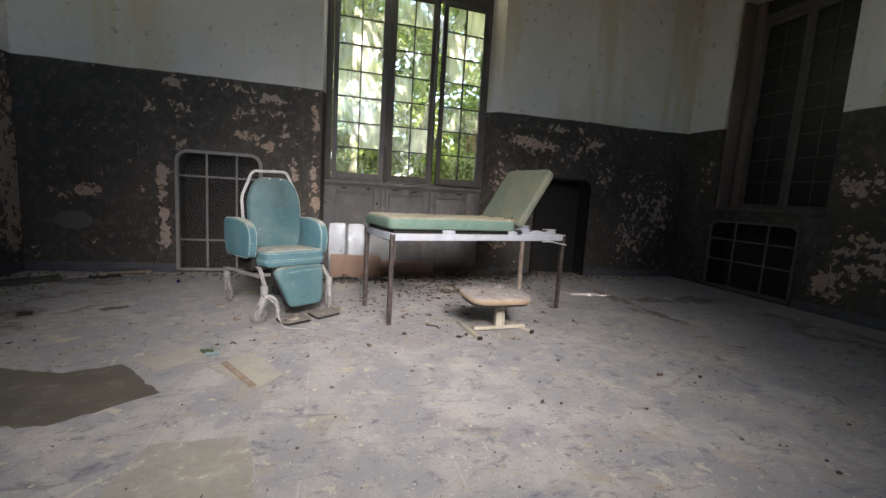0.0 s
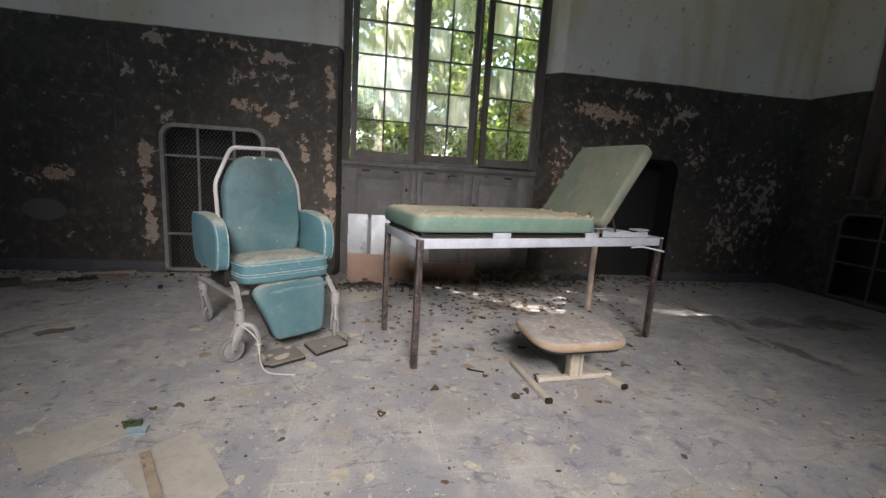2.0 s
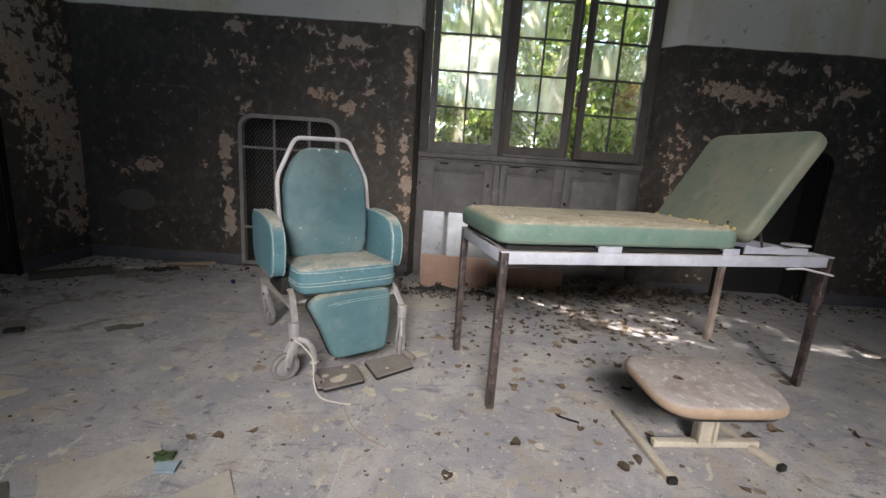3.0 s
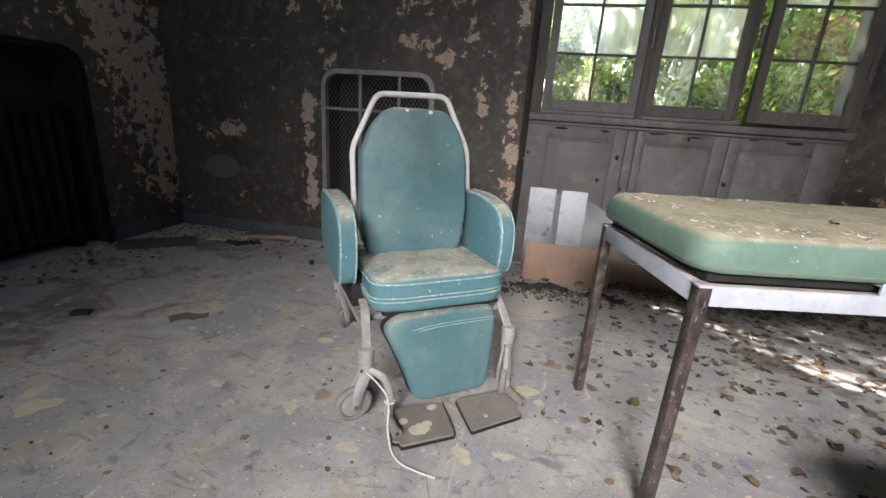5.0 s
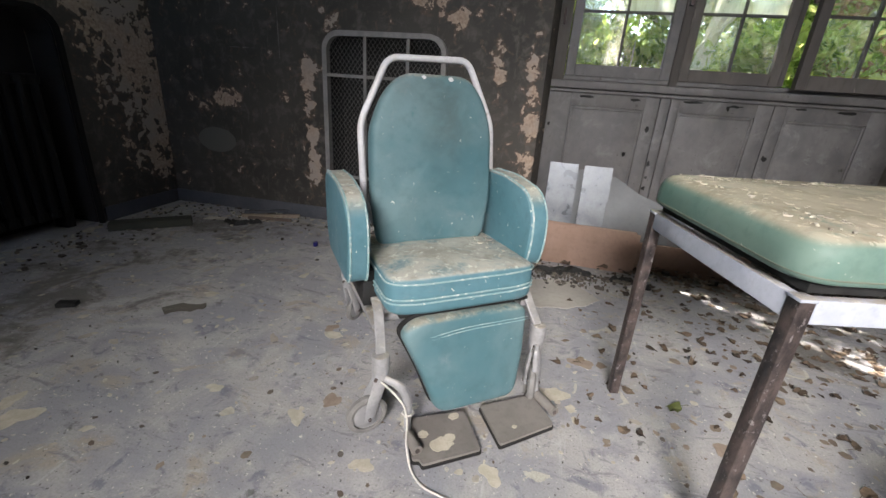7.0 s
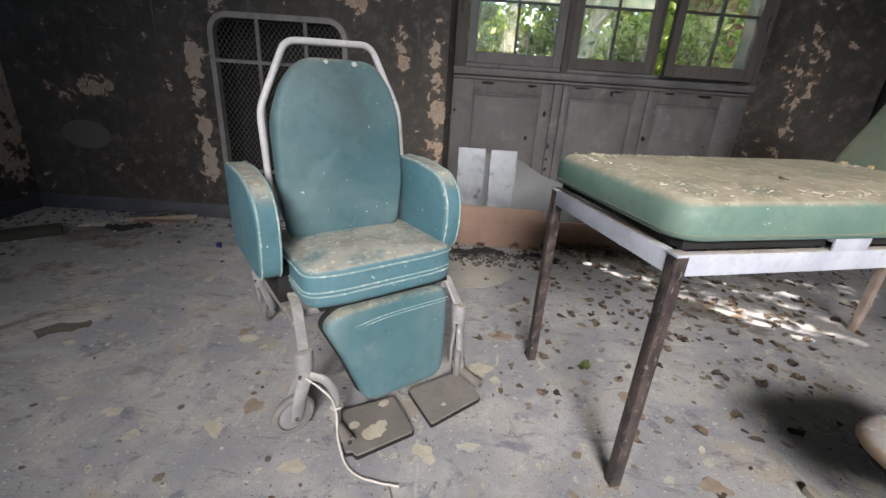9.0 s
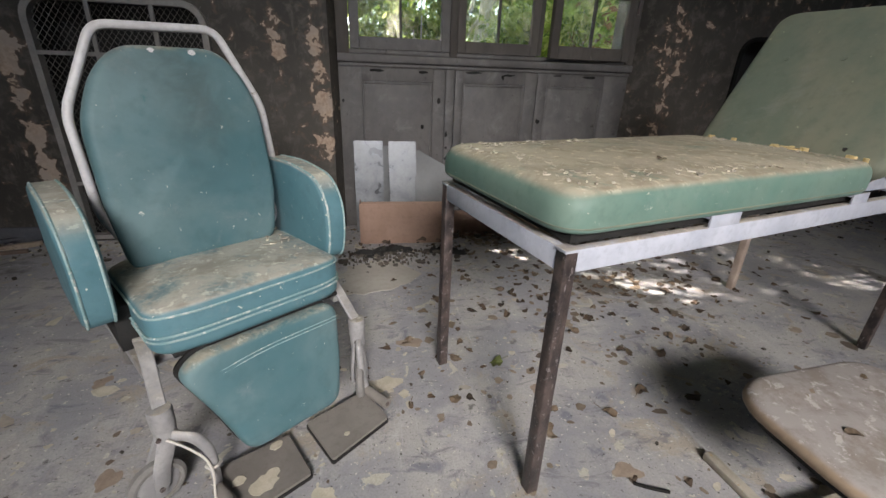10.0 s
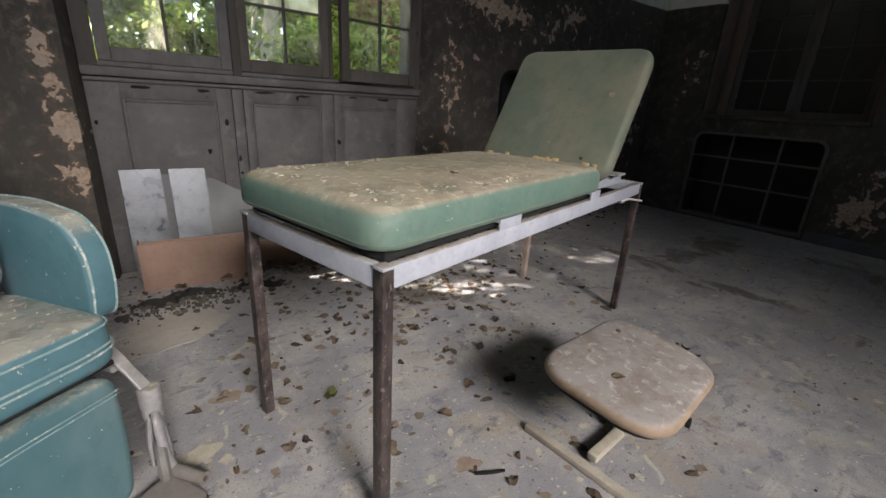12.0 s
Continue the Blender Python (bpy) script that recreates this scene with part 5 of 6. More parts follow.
leaning_sheet(0.372, 0.570, 0.66, 5.712, 5.58, M_ZINC, "dull galvanised metal strip leaning on the window apron")
leaning_sheet(0.45, 0.95, 0.62, 5.72, 5.55, M_DARKSHEET, "dark slanting sheet of metal behind the couch", [(0.56, 0.0), (1.02, 0.0), (1.00, 0.42), (0.78, 0.50), (0.60, 0.605), (0.56, 0.60)])
leaning_sheet(0.30, 0.40, 0.62, 5.722, 5.63, M_DARKSHEET, "narrow dark metal strip between two bright ones")


def cardboard_box(m, w, d, h):
    thing = holder("cardboard_box", m, "flattened brown cardboard box standing by the window apron", "cardboard box")
    t = 0.006
    part("front", box(mesh(), 0, w, 0, t, 0, h, 0.001), M_CARD, thing)
    part("back", box(mesh(), 0, w, d - t, d, 0, h * 0.9, 0.001), M_CARD, thing)
    part("side", box(mesh(), 0, t, t, d - t, 0, h * 0.97, 0.001), M_CARD, thing)
    part("side", box(mesh(), w - t, w, t, d - t, 0, h * 0.9, 0.001), M_CARD, thing)
    part("bottom", box(mesh(), t, w - t, t, d - t, 0, t), M_CARD, thing)
    part("flap", box(mesh(), 0.005, w * 0.96, -0.002, 0.09, 0, t, 0, Matrix.Translation((0, 0.012, h - 0.004)) @ Matrix.Rotation(radians(-18), 4, "X")), M_CARD, thing, "bent torn flap")


cardboard_box(pose(0.145, 5.36, 0, 0, 0, -3), 0.62, 0.16, 0.285)


def plank(x, y, z, length, width, thick, yaw, mat, label, tip=0.0, name="plank"):
    b = box(mesh(), -length / 2, length / 2, -width / 2, width / 2, 0, thick, min(0.003, thick * 0.2))
    ob = part(name, b, mat)
    ob.matrix_world = pose(x, y, z, tip, 0, yaw)
    return tagged(ob, label, name.replace("_", " "))


plank(1.10, 5.42, 0.0, 0.75, 0.02, 0.20, -4, M_CARD, "low brown board standing on edge among dead leaves")
plank(-2.72, 4.93, 0.0, 0.52, 0.11, 0.055, 39, M_PLANK, "thick dark green plank lying near the wall")
plank(-2.08, 5.47, 0.0, 0.46, 0.030, 0.028, 22, M_RUSTSTRIP, "reddish brown batten on the floor", name="batten")
plank(-2.12, 5.52, 0.028, 0.40, 0.05, 0.020, 33, M_BASEBOARD, "grey batten lying across another", name="batten")
plank(-2.05, 5.40, 0.0, 0.36, 0.022, 0.022, 10, M_WOOD_BROWN, "thin brown batten on the floor", name="batten")
plank(-2.127, 3.85, 0.0, 0.085, 0.045, 0.022, 25, M_BLACK, "small black plastic block on the floor", name="block")
plank(-2.45, 5.28, 0.0, 0.16, 0.07, 0.004, 15, M_CHIPS, "scrap of pale paper beside the plank", name="paper_scrap")


def bottle_cap(x, y):
    b = tube(mesh(), [(0, 0, 0), (0, 0, 0.030)], 0.017, 16)
    ob = part("bottle_cap", b, M_BLUE)
    ob.matrix_world = pose(x, y, 0)
    tagged(ob, "dark blue plastic bottle cap on the floor", "bottle cap")


bottle_cap(-1.43, 5.02)


# ---- sheets lying on the floor ----
def torn_sheet(name, corners, mat, label, category, z=0.001, thick=0.004, seed=1, rag=0.03):
    rng = random.Random(seed)
    pts = []
    for a, b in zip(corners, corners[1:] + corners[:1]):
        n = max(2, int(math.hypot(b[0] - a[0], b[1] - a[1]) / 0.05))
        for k in range(n):
            t = k / n
            j = rag if k else 0
            pts.append((a[0] + (b[0] - a[0]) * t + rng.uniform(-j, j), a[1] + (b[1] - a[1]) * t + rng.uniform(-j, j)))
    ob = part(name, slab(mesh(), pts, z, z + thick), mat, smooth=0)
    return tagged(ob, label, category)


torn_sheet("lino_piece", [(-1.66, 2.78), (-1.30, 2.66), (-1.06, 2.76), (-0.73, 2.35), (-1.08, 2.09), (-1.50, 2.12), (-1.95, 2.30)], M_LINO, "torn piece of dark brown linoleum on the floor", "linoleum", 0.001, 0.004, 3, 0.012)
torn_sheet("lino_piece", [(-0.61, 1.86), (-0.23, 1.87), (-0.15, 1.50), (-0.18, 1.25), (-0.62, 1.30), (-0.66, 1.60)], M_LINO_PALE, "torn piece of greyish linoleum stuck to the floor", "linoleum", 0.001, 0.003, 5, 0.008)
torn_sheet("board_piece", [(-0.58, 2.66), (-0.38, 2.87), (-0.14, 2.50), (-0.26, 2.33)], M_BOARD, "flat cream board lying on the floor", "board", 0.001, 0.006, 6, 0.004)
torn_sheet("paper_sheet", [(-1.02, 2.82), (-0.72, 3.02), (-0.60, 2.86), (-0.84, 2.62)], M_BOARD, "dirty cream sheet of paper flat on the floor", "paper", 0.001, 0.002, 8, 0.008)
torn_sheet("brown_strip", [(-0.52, 2.70), (-0.49, 2.72), (-0.27, 2.36), (-0.30, 2.34)], M_RUSTSTRIP, "narrow brown strip lying on a cream board", "strip", 0.0075, 0.006, 9, 0.003)
torn_sheet("plastic_scrap", [(-0.69, 2.925), (-0.665, 2.945), (-0.64, 2.932), (-0.615, 2.94), (-0.605, 2.905), (-0.63, 2.90), (-0.655, 2.885), (-0.67, 2.905)], M_GLASSGREEN, "crumpled green plastic scrap", "scrap", 0.003, 0.012, 11, 0.008)
torn_sheet("paper_scrap", [(-0.65, 2.885), (-0.57, 2.90), (-0.56, 2.84), (-0.63, 2.835)], M_BLUEGREY, "blue-grey paper scrap beside green plastic", "scrap", 0.003, 0.008, 12, 0.006)
torn_sheet("flat_scrap", [(-1.70, 3.97), (-1.64, 4.045), (-1.57, 4.05), (-1.535, 4.08), (-1.51, 4.03), (-1.55, 3.985), (-1.60, 3.975), (-1.64, 3.925)], M_LINO, "dark flat scrap of linoleum on the floor", "linoleum", 0.001, 0.005, 13, 0.01)


torn_sheet("floor_sheet", [(0.03, 4.62), (0.06, 5.00), (0.34, 5.06), (0.50, 4.84), (0.30, 4.66)], M_BOARD, "flat dusty cream sheet in front of the cardboard box", "sheet", 0.001, 0.003, 21, 0.02)


def rag(x, y, length, width, yaw, seed, label):
    """A crumpled strip of cloth or plastic: a ridged, ragged heap."""
    r = random.Random(seed)
    n, k = 15, 7
    verts, faces = [], []
    for i in range(n):
        u = i / (n - 1)
        half = width / 2 * (0.35 + 0.65 * math.sin(math.pi * (0.06 + 0.9 * u))) * r.uniform(0.7, 1.25)
        for j in range(k):
            v = j / (k - 1) * 2 - 1
            h = 0.0 if j in (0, k - 1) or i in (0, n - 1) else max(0.004, 0.030 * (1 - v * v) * r.uniform(0.3, 1.3))
            verts.append((length * (u - 0.5), v * half + 0.03 * math.sin(u * 7 + seed), h + 0.001))
    for i in range(n - 1):
        for j in range(k - 1):
            a = i * k + j
            faces.append((a, a + 1, a + k + 1, a + k))
    ob = raw("rag", verts, faces, M_BLACK)
    ob.matrix_world = pose(x, y, 0, 0, 0, yaw)
    tagged(ob, label, "rag")


rag(0.30, 5.20, 0.40, 0.13, 2, 3, "crumpled black plastic rag before the cardboard box")
rag(0.72, 5.16, 0.26, 0.07, -12, 5, "thin strip of black rag among dead leaves")
rag(-2.2, 5.25, 0.30, 0.09, 14, 8, "dark crumpled rag near the battens")


# ---- loose litter ----
def inside_room(x, y):
    return XW + 0.05 < x < XE - 0.05 and YS + 0.1 < y < YN + 0.08


def scatter_chips(name, count, seed, place_of, size, thick, mat, label, category):
    rng = random.Random(seed)
    verts, faces = [], []
    made = 0
    while made < count:
        x, y, k = place_of(rng)
        if not inside_room(x, y):
            continue
        made += 1
        s = size * rng.lognormvariate(0, 0.55) * k
        n = rng.randint(5, 8)
        a0, sq = rng.uniform(0, 6.28), rng.uniform(0.45, 1.0)
        ca, sa = math.cos(a0), math.sin(a0)
        z = 0.0006 + rng.random() * 0.001
        base = len(verts)
        ring = []
        for i in range(n):
            a = (i + rng.uniform(-0.3, 0.3)) / n * math.tau
            r = s * rng.uniform(0.72, 1.15)
            u, v = r * math.cos(a), r * math.sin(a) * sq
            ring.append((x + u * ca - v * sa, y + u * sa + v * ca))
        t = thick * rng.uniform(0.5, 1.5)
        tx, ty = rng.uniform(-0.12, 0.12), rng.uniform(-0.12, 0.12)
        for lift in (0.0, t):
            for px, py in ring:
                verts.append((px, py, z + lift + max(0.0, (px - x) * tx + (py - y) * ty)))
        faces.append(tuple(base + n + i for i in range(n)))
        for i in range(n):
            j = (i + 1) % n
            faces.append((base + i, base + j, base + n + j, base + n + i))
    ob = raw(name, verts, faces, mat)
    return tagged(ob, label, category, kind="stuff")


def anywhere(rng):
    return rng.uniform(-3.0, 5.4), rng.uniform(-0.5, 5.5), 1.0


def along_walls(rng):
    if rng.random() < 0.6:
        return rng.uniform(-3.0, 5.4), YN - abs(rng.gauss(0, 0.22)), 1.0
    return XW + abs(rng.gauss(0, 0.25)), rng.uniform(0, 5.5), 1.0


def round_chair(rng):
    return rng.gauss(-0.3, 0.9), rng.gauss(3.7, 0.8), 0.9


scatter_chips("paint_flakes", 1500, 21, anywhere, 0.009, 0.0007, M_CHIPS, "cream paint flakes strewn over the floor", "debris")
scatter_chips("paint_flakes", 130, 22, round_chair, 0.013, 0.0006, M_CHIPS, "larger cream paint flakes round the chair", "debris")
scatter_chips("paint_flakes", 700, 23, along_walls, 0.014, 0.004, M_CHIPS, "plaster flakes along the foot of the walls", "debris")
scatter_chips("leaf_fragments", 340, 28, lambda r: (r.gauss(1.4, 0.75), r.gauss(4.45, 0.55), 1.0), 0.0115, 0.0007, M_FRAGMENTS, "trodden tan leaf fragments and grit under the couch", "debris")
scatter_chips("leaf_fragments", 110, 29, lambda r: (r.gauss(0.6, 0.9), r.gauss(3.6, 0.6), 1.0), 0.009, 0.0007, M_FRAGMENTS, "trodden tan leaf fragments between chair and couch", "debris")
scatter_chips("paint_flakes", 26, 30, lambda r: (r.uniform(-2.4, 0.7), r.uniform(2.5, 4.6), 1.0), 0.020, 0.0006, M_CHIPS, "broad cream flakes of old paint", "debris")
scatter_chips("dirt_crumbs", 800, 24, anywhere, 0.005, 0.004, M_CRUMBS, "dark crumbs of dirt on the floor", "debris")
scatter_chips("dirt_crumbs", 260, 26, lambda r: (r.gauss(0.36, 0.22), r.gauss(5.12, 0.07), 1.0), 0.010, 0.010, M_CRUMBS, "black rubble in front of the cardboard box", "debris")
scatter_chips("dirt_crumbs", 420, 27, lambda r: (r.gauss(1.7, 0.5), 5.68 - abs(r.gauss(0, 0.12)), 1.0), 0.018, 0.05, M_CRUMBS, "heap of dark rubble under the window apron", "debris")
scatter_chips("dirt_crumbs", 900, 25, along_walls, 0.010, 0.008, M_CRUMBS, "dark rubble along the foot of the walls", "debris")


def chips_on(name, count, seed, m, x0, x1, y0, y1, z, size, label):
    """Crumbs of plaster lying on a cushion."""
    rng = random.Random(seed)
    verts, faces = [], []
    for _ in range(count):
        x, y, s = rng.uniform(x0, x1), rng.uniform(y0, y1), size * rng.lognormvariate(0, 0.5)
        base, n = len(verts), 6
        turn_a, thin = rng.uniform(0, math.tau), rng.uniform(0.3, 0.9)
        radii = [s * rng.uniform(0.5, 1.4) for _ in range(n)]
        tip_x, tip_y = rng.uniform(-0.1, 0.1), rng.uniform(-0.1, 0.1)
        for lift in (-0.003, 0.0010):
            for i in range(n):
                a = i / n * math.tau
                u, v = radii[i] * math.cos(a), radii[i] * thin * math.sin(a)
                dx, dy = u * math.cos(turn_a) - v * math.sin(turn_a), u * math.sin(turn_a) + v * math.cos(turn_a)
                p = m @ Vector((x + dx, y + dy, z(x, y) + lift + dx * tip_x + dy * tip_y))
                verts.append(tuple(p))
        faces.append(tuple(base + n + i for i in range(n)))
        for i in range(n):
            faces.append((base + i, base + (i + 1) % n, base + n + (i + 1) % n, base + n + i))
    tagged(raw(name, verts, faces, M_CHIPS), label, "debris", kind="stuff")


chips_on("plaster_crumbs", 620, 31, pose(0.600, 3.385, 0, 0, 0, 13.3), 0.02, 1.22, 0.02, 0.61, lambda x, y: 0.9070, 0.0052, "plaster crumbs on the couch pad")
chips_on("plaster_crumbs", 130, 32, pose(-0.1325, 3.733, 0, 0, 0, 36.0), -0.23, 0.23, 0.06, 0.40, lambda x, y: 0.5695 - 0.026 * y, 0.0055, "plaster crumbs on the seat")


def leaf_mesh(rng, x, y, z, s, verts, faces, curl=0.35, stalk=0.0):
    """One dead leaf: a broad torn oval, buckled and curled, with a thin stalk."""
    a0 = rng.uniform(0, math.tau)
    ca, sa = math.cos(a0), math.sin(a0)
    base, n = len(verts), 13
    w = rng.uniform(0.50, 0.92)
    lift, phase = rng.uniform(0.15, curl) * s, rng.uniform(0, math.tau)
    bend = rng.uniform(-0.35, 0.35)

    def add(u, v, h):
        v += bend * u * u / s
        verts.append((x + u * ca - v * sa, y + u * sa + v * ca, z + h))

    add(0.0, 0.0, 0.001)
    for i in range(n):
        a = i / n * math.tau
        r = s * (0.86 + 0.22 * max(0.0, math.cos(a)) ** 3) * rng.uniform(0.72, 1.12)
        h = lift * max(0.0, 0.35 + math.cos(2 * a + phase) + rng.uniform(-0.3, 0.3))
        add(r * math.cos(a), r * w * math.sin(a), h)
    faces += [(base, base + 1 + i, base + 1 + (i + 1) % n) for i in range(n)]
    if stalk:
        q = len(verts)
        t = 0.0016
        for u, v, h in ((-0.8 * s, -t, 0.002), (-0.8 * s, t, 0.002), (-0.8 * s - stalk, t, 0.004), (-0.8 * s - stalk, -t, 0.004)):
            add(u, v, h)
        faces.append((q, q + 1, q + 2, q + 3))


def leaf_litter(name, count, seed, place_of, size, label):
    rng = random.Random(seed)
    verts, faces = [], []
    made = 0
    while made < count:
        x, y, z = place_of(rng)
        if not inside_room(x, y):
            continue
        made += 1
        leaf_mesh(rng, x, y, z, size * rng.uniform(0.5, 1.3), verts, faces)
    tagged(raw(name, verts, faces, M_FALLEN), label, "dead leaves", kind="stuff")


leaf_litter("dead_leaves", 520, 41, lambda r: (r.gauss(1.6, 0.75), 5.62 - abs(r.gauss(0, 0.22)), 0.003 + r.random() * 0.05), 0.034, "drift of dead brown leaves under the window")
leaf_litter("dead_leaves", 330, 42, lambda r: (r.gauss(1.55, 0.6), r.gauss(4.75, 0.42), 0.002), 0.030, "dead brown leaves scattered under the couch")
leaf_litter("dead_leaves", 28, 43, lambda r: (r.uniform(0.3, 2.4), r.uniform(2.9, 4.2), 0.002), 0.028, "scattered dead leaves on the floor")

M_LEAF_DRY = simple("single_dry_leaf", (0.09, 0.065, 0.045), (0.15, 0.11, 0.075), 25.0, 0.85)
M_LEAF_OLIVE = simple("olive_leaf", (0.07, 0.085, 0.025), (0.10, 0.115, 0.035), 25.0, 0.6)
rng = random.Random(5)
for x, y, s, mat, lab in ((0.685, 3.965, 0.040, M_LEAF_OLIVE, "olive green fallen leaf"), (1.005, 3.63, 0.034, M_LEAF_DRY, "dry brown fallen leaf"), (1.20, 3.72, 0.030, M_LEAF_DRY, "dry brown fallen leaf"),
                          (1.30, 3.95, 0.036, M_LEAF_DRY, "dry brown fallen leaf"), (1.95, 3.35, 0.040, M_LEAF_DRY, "dry brown fallen leaf"), (0.86, 4.33, 0.036, M_LEAF_DRY, "dry brown fallen leaf"),
                          (0.30, 3.78, 0.022, M_LEAF_DRY, "dry brown fallen leaf"), (0.80, 3.10, 0.045, M_LINO_PALE, "pale skeleton of a fallen leaf"), (-0.40, 3.10, 0.03, M_LEAF_DRY, "dry brown fallen leaf"), (-0.52, 3.06, 0.03, M_LEAF_DRY, "dry brown fallen leaf"),
                          (-0.62, 3.04, 0.026, M_LEAF_DRY, "dry brown fallen leaf"), (1.25, 1.95, 0.030, M_LEAF_DRY, "dry brown fallen leaf"), (2.25, 2.18, 0.034, M_LEAF_DRY, "dry brown fallen leaf"), (0.62, 2.45, 0.02, M_LEAF_DRY, "dry brown fallen leaf")):
    vs, fs = [], []
    leaf_mesh(rng, 0, 0, 0.001, s, vs, fs, 0.35, s * 0.9)
    ob = raw("fallen_leaf", vs, fs, mat)
    ob.location = (x, y, 0)
    tagged(ob, lab + " on the floor", "leaf", group="fallen leaves")
for x, y, z, mat in ((1.02, 3.68, 0.912, M_LEAF_DRY), (1.33, 3.16, 0.329, M_LEAF_DRY), (1.36, 3.30, 0.326, M_RUSTSTRIP), (1.60, 3.33, 0.322, M_LEAF_DRY)):
    vs, fs = [], []
    leaf_mesh(rng, 0, 0, 0.001, 0.024, vs, fs)
    ob = raw("fallen_leaf", vs, fs, mat)
    ob.location = (x, y, z)
    tagged(ob, "small dry leaf lying on the vinyl", "leaf", group="fallen leaves")


# ---- outdoors ----
bm = box(mesh(), -400, 400, YN + THICK + 0.001, 800, -0.5, -0.3)
tagged(part("ground", bm, M_SOIL, smooth=0), "leaf-strewn ground outside the window", "ground", kind="structure")


def leaf_cloud(name, clumps, per, size, seed, mat, parent, droop=0.4):
    """Many small pointed leaves round a list of clump centres."""
    r = np.random.default_rng(seed)
    centres = np.array([c[:3] for c in clumps])
    spread = np.array([c[3] for c in clumps])
    n = len(clumps) * per
    idx = np.repeat(np.arange(len(clumps)), per)
    off = r.normal(size=(n, 3))
    off *= (r.random((n, 1)) ** 0.5) / np.linalg.norm(off, axis=1, keepdims=True)
    pos = centres[idx] + off * spread[idx][:, None] * np.array([1, 1, 0.8])
    axis = r.normal(size=(n, 3))
    axis[:, 2] -= droop
    axis /= np.linalg.norm(axis, axis=1, keepdims=True)
    side = np.cross(axis, r.normal(size=(n, 3)))
    side /= np.linalg.norm(side, axis=1, keepdims=True)
    s = size * r.uniform(0.55, 1.3, (n, 1))
    nrm = np.cross(axis, side)
    tip, root = pos + axis * s, pos - axis * s
    l, q = pos + side * s * 0.48 + nrm * s * 0.12, pos - side * s * 0.48 + nrm * s * 0.12
    verts = np.stack([root, l, tip, q], 1).reshape(-1, 3)
    f = np.arange(n)[:, None] * 4
    faces = np.concatenate([f + [0, 1, 2], f + [0, 2, 3]])
    return raw(name, verts.tolist(), faces.tolist(), mat, parent)


def tree(x, y, height, girth, crown_low, spread, clumps, seed, label, per=150, size=0.085):
    r = random.Random(seed)
    thing = holder("tree", pose(x, y, -0.3), label, "tree", group="trees outside")
    b = mesh()
    pts = [(r.uniform(-0.15, 0.15) * k, r.uniform(-0.1, 0.1) * k, height * k / 6) for k in range(7)]
    tube(b, pts, girth, 10)
    for v in b.verts:
        k = 1 - 0.75 * v.co.z / height
        c = Vector(pts[min(6, max(0, round(v.co.z / height * 6)))])
        v.co.x, v.co.y = c.x + (v.co.x - c.x) * k, c.y + (v.co.y - c.y) * k
    centres = []
    for _ in range(clumps):
        a, h = r.uniform(0, math.tau), r.uniform(crown_low, height * 1.05)
        d = spread * r.uniform(0.2, 1.0) * (1 - 0.4 * abs(h - (crown_low + height) / 2) / height)
        centres.append((d * math.cos(a), d * math.sin(a), h, r.uniform(0.35, 0.75)))
    for c in centres[::4]:
        root = Vector((0, 0, max(0.8, c[2] * 0.7)))
        tube(b, [root, (root + Vector(c[:3])) / 2 + Vector((0, 0, 0.15)), Vector(c[:3])], girth * 0.22, 6)
    part("trunk", b, M_BARK, thing)
    leaf_cloud("crown", centres, per, size, seed, M_LEAF, thing)


tree(-0.6, 7.9, 7.4, 0.13, 3.4, 1.9, 96, 51, "leafy green tree with a pale trunk close to the window", 220, 0.056)
tree(1.9, 9.6, 7.5, 0.13, 2.2, 2.0, 50, 52, "leafy green tree with a slender pale trunk")
tree(4.3, 9.2, 8.5, 0.16, 1.2, 2.2, 55, 53, "dense green tree beside the window")
tree(1.2, 13.0, 11.0, 0.22, 1.5, 3.2, 95, 54, "tall green tree further off", 170, 0.11)
tree(5.6, 13.5, 11.0, 0.22, 1.2, 3.4, 95, 55, "tall green tree further off", 170, 0.11)
tree(-3.4, 12.5, 11.0, 0.22, 1.5, 3.2, 80, 56, "tall green tree further off", 170, 0.11)


def bush(x, y, w, h, clumps, seed, mat, label, per=130, size=0.06):
    r = random.Random(seed)
    thing = holder("bush", pose(x, y, -0.3), label, "bush", group="bushes outside")
    centres = [(r.gauss(0, w * 0.45), r.gauss(0, 0.4), r.uniform(0.2, h), r.uniform(0.22, 0.42)) for _ in range(clumps)]
    b = mesh()
    for c in centres[::3]:
        tube(b, [(c[0] * 0.4, c[1] * 0.4, 0), (c[0] * 0.8, c[1] * 0.8, c[2] * 0.6), c[:3]], 0.012, 6)
    part("stems", b, M_BARK, thing)
    leaf_cloud("foliage", centres, per, size, seed, mat, thing)


bush(-0.9, 9.4, 1.6, 3.6, 60, 65, M_LEAF, "tall green bush further from the window")
bush(0.6, 8.0, 1.6, 1.5, 34, 61, M_LEAF, "low green bush outside the window")
bush(1.2, 10.2, 2.6, 2.9, 80, 66, M_LEAF, "wide dense green bush further from the window", 170)
bush(4.2, 10.6, 2.6, 3.2, 80, 67, M_LEAF, "wide dense green bush further from the window", 170)
bush(-2.2, 11.0, 2.6, 3.2, 70, 68, M_LEAF, "wide dense green bush further from the window", 170)
bush(2.5, 7.6, 1.5, 2.1, 52, 62, M_LEAF, "bright green bush outside the window", 150, 0.05)
bush(5.2, 8.6, 1.8, 3.2, 70, 63, M_LEAF, "bright green bush outside the window")
bush(2.72, 7.0, 0.22, 2.9, 13, 64, M_DRYVINE, "dry brown creeper hanging by the window", 70, 0.05)


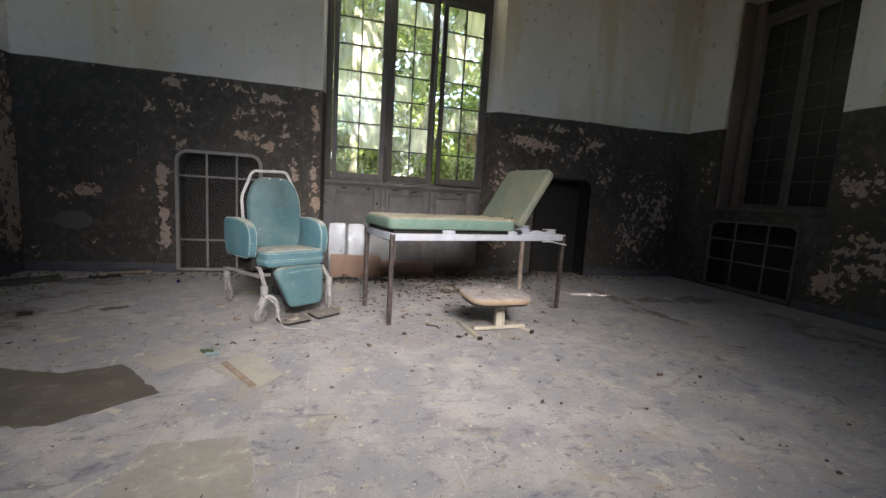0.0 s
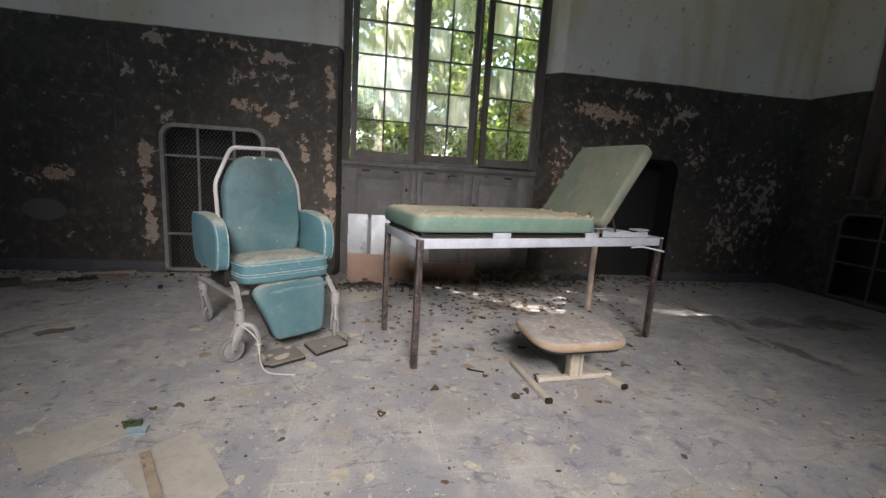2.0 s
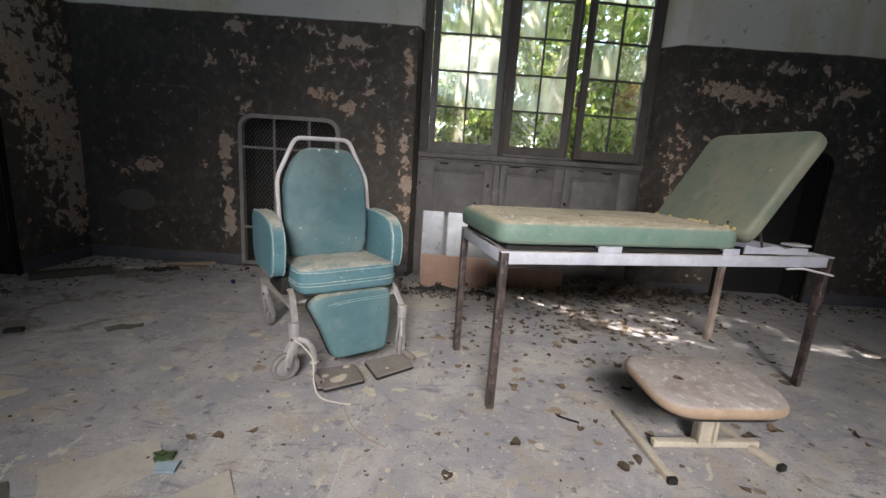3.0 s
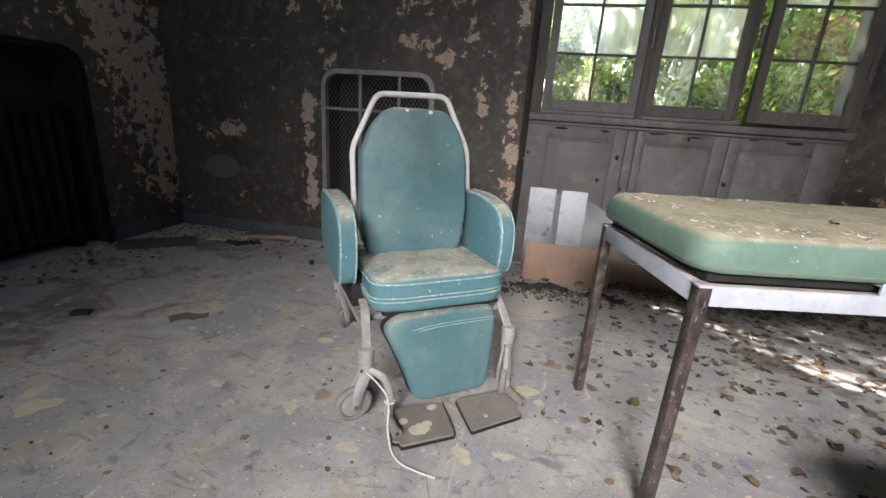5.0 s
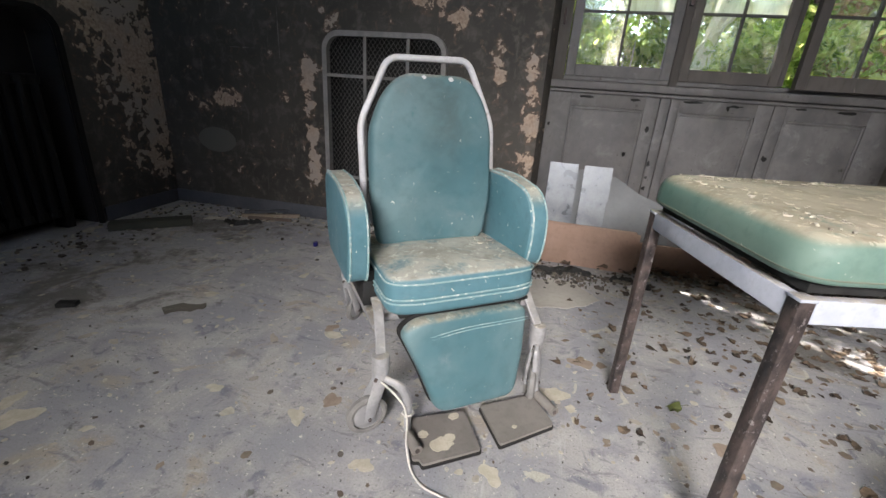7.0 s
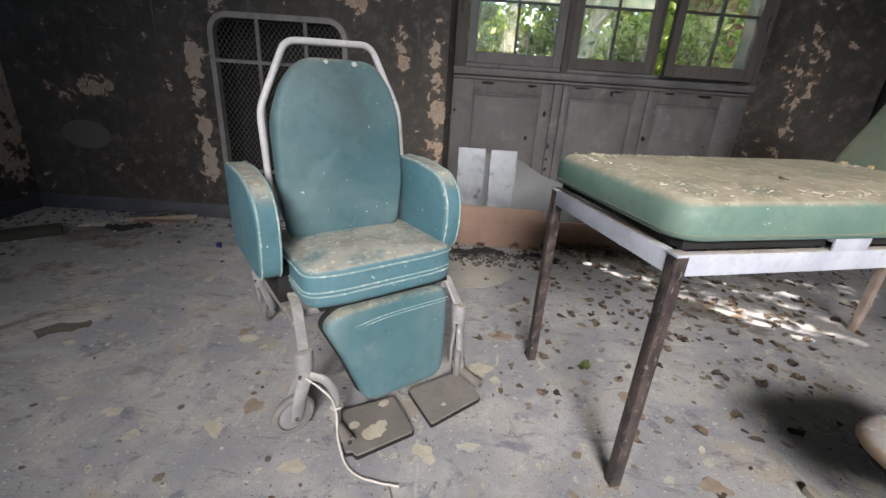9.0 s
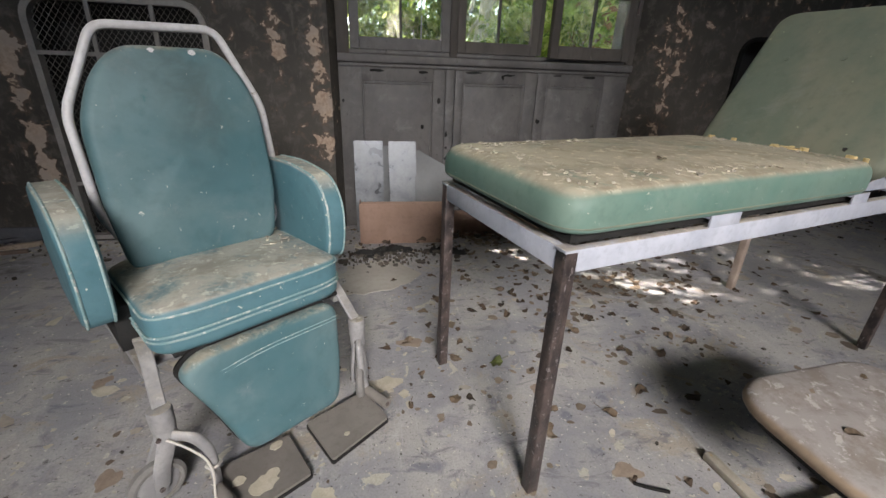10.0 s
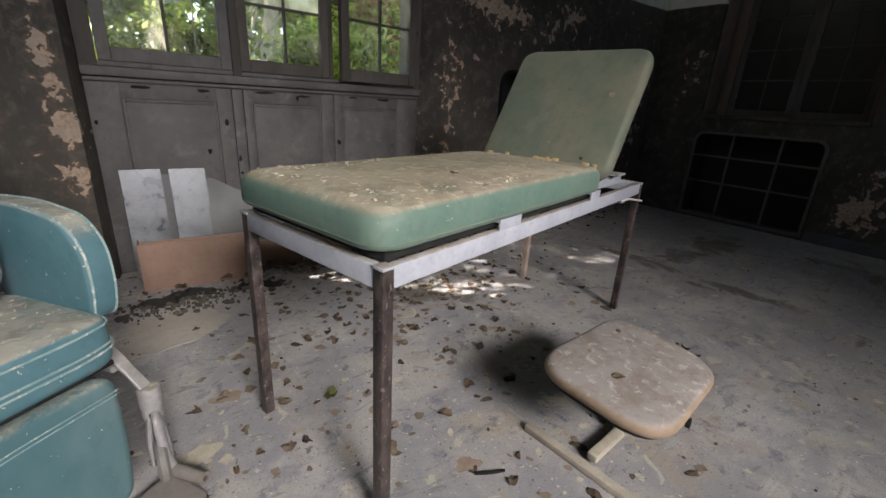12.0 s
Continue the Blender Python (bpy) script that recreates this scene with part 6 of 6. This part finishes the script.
# ---- single scraps on the floor ----
def scrap(name, x, y, size, yaw, mat, label, category, seed, thick=0.0008, long=1.35):
    r = random.Random(seed)
    pts = []
    w2, w3, w5 = r.uniform(0, 6.3), r.uniform(0, 6.3), r.uniform(0, 6.3)
    for k in range(23):
        a = k / 23 * math.tau
        q = size * (0.86 + 0.16 * math.sin(2 * a + w2) + 0.15 * math.sin(3 * a + w3) + 0.08 * math.sin(5 * a + w5) + r.uniform(-0.06, 0.06))
        pts.append((q * long * math.cos(a), q * math.sin(a)))
    ob = part(name, slab(mesh(), pts, 0.001, 0.001 + thick), mat, smooth=0)
    ob.matrix_world = pose(x, y, 0.001, 0, 0, yaw)
    tagged(ob, label, category)


M_CREAM = simple("cream_flake", (0.41, 0.375, 0.30), (0.50, 0.46, 0.38), 20.0, 0.85)
M_TAN = simple("tan_scrap", (0.24, 0.19, 0.15), (0.31, 0.25, 0.20), 20.0, 0.85)
for k, (x, y, s, yaw, mat, lab) in enumerate((
        (-1.56, 3.235, 0.055, 30, M_CREAM, "broad cream paint flake lying on the floor"), (-1.66, 3.29, 0.035, 80, M_CREAM, "cream paint flake beside a larger one"),
        (-0.60, 3.615, 0.034, 60, M_TAN, "squarish tan scrap of paper on the floor"), (-0.682, 3.506, 0.032, 120, M_CREAM, "cream paint flake beside the chair"),
        (0.018, 3.457, 0.034, 150, M_CREAM, "cream paint flake in front of the footplates"), (-0.379, 3.378, 0.030, 20, M_CREAM, "cream paint flake in front of the chair"),
        (-0.83, 4.07, 0.030, 45, M_TAN, "tan scrap beside the chair"), (0.925, 3.393, 0.036, 10, M_TAN, "torn tan skeleton of a leaf"),
        (0.346, 4.157, 0.042, 0, M_TAN, "tan stained scrap between chair and couch"), (-1.586, 4.175, 0.032, 20, M_CREAM, "pale flake of paint on the floor"),
        (0.215, 3.90, 0.050, 40, M_CREAM, "cream flake of paint under the chair"), (0.798, 3.786, 0.030, 70, M_TAN, "curled tan leaf near the couch"),
        (-1.05, 3.55, 0.026, 10, M_CREAM, "pale flake of paint on the floor"), (-1.25, 4.55, 0.028, 75, M_CREAM, "pale flake of paint on the floor"))):
    scrap("floor_scrap", x, y, s, yaw, mat, lab, "scrap", 200 + k)

thread = part("thread", tube(mesh(), rounded_path([(-0.085, 3.34, 0.004), (-0.05, 3.25, 0.003), (-0.005, 3.165, 0.003), (0.06, 3.105, 0.003), (0.155, 3.05, 0.003)], 0.05), 0.0025, 6), M_TAN)
tagged(thread, "thin tan thread lying on the floor", "thread")
twig = part("twig", tube(mesh(), rounded_path([(0.92, 3.35, 0.004), (0.96, 3.325, 0.005), (1.01, 3.305, 0.004)], 0.02), 0.005, 6), M_IRON)
tagged(twig, "short blackened twig on the floor", "twig")
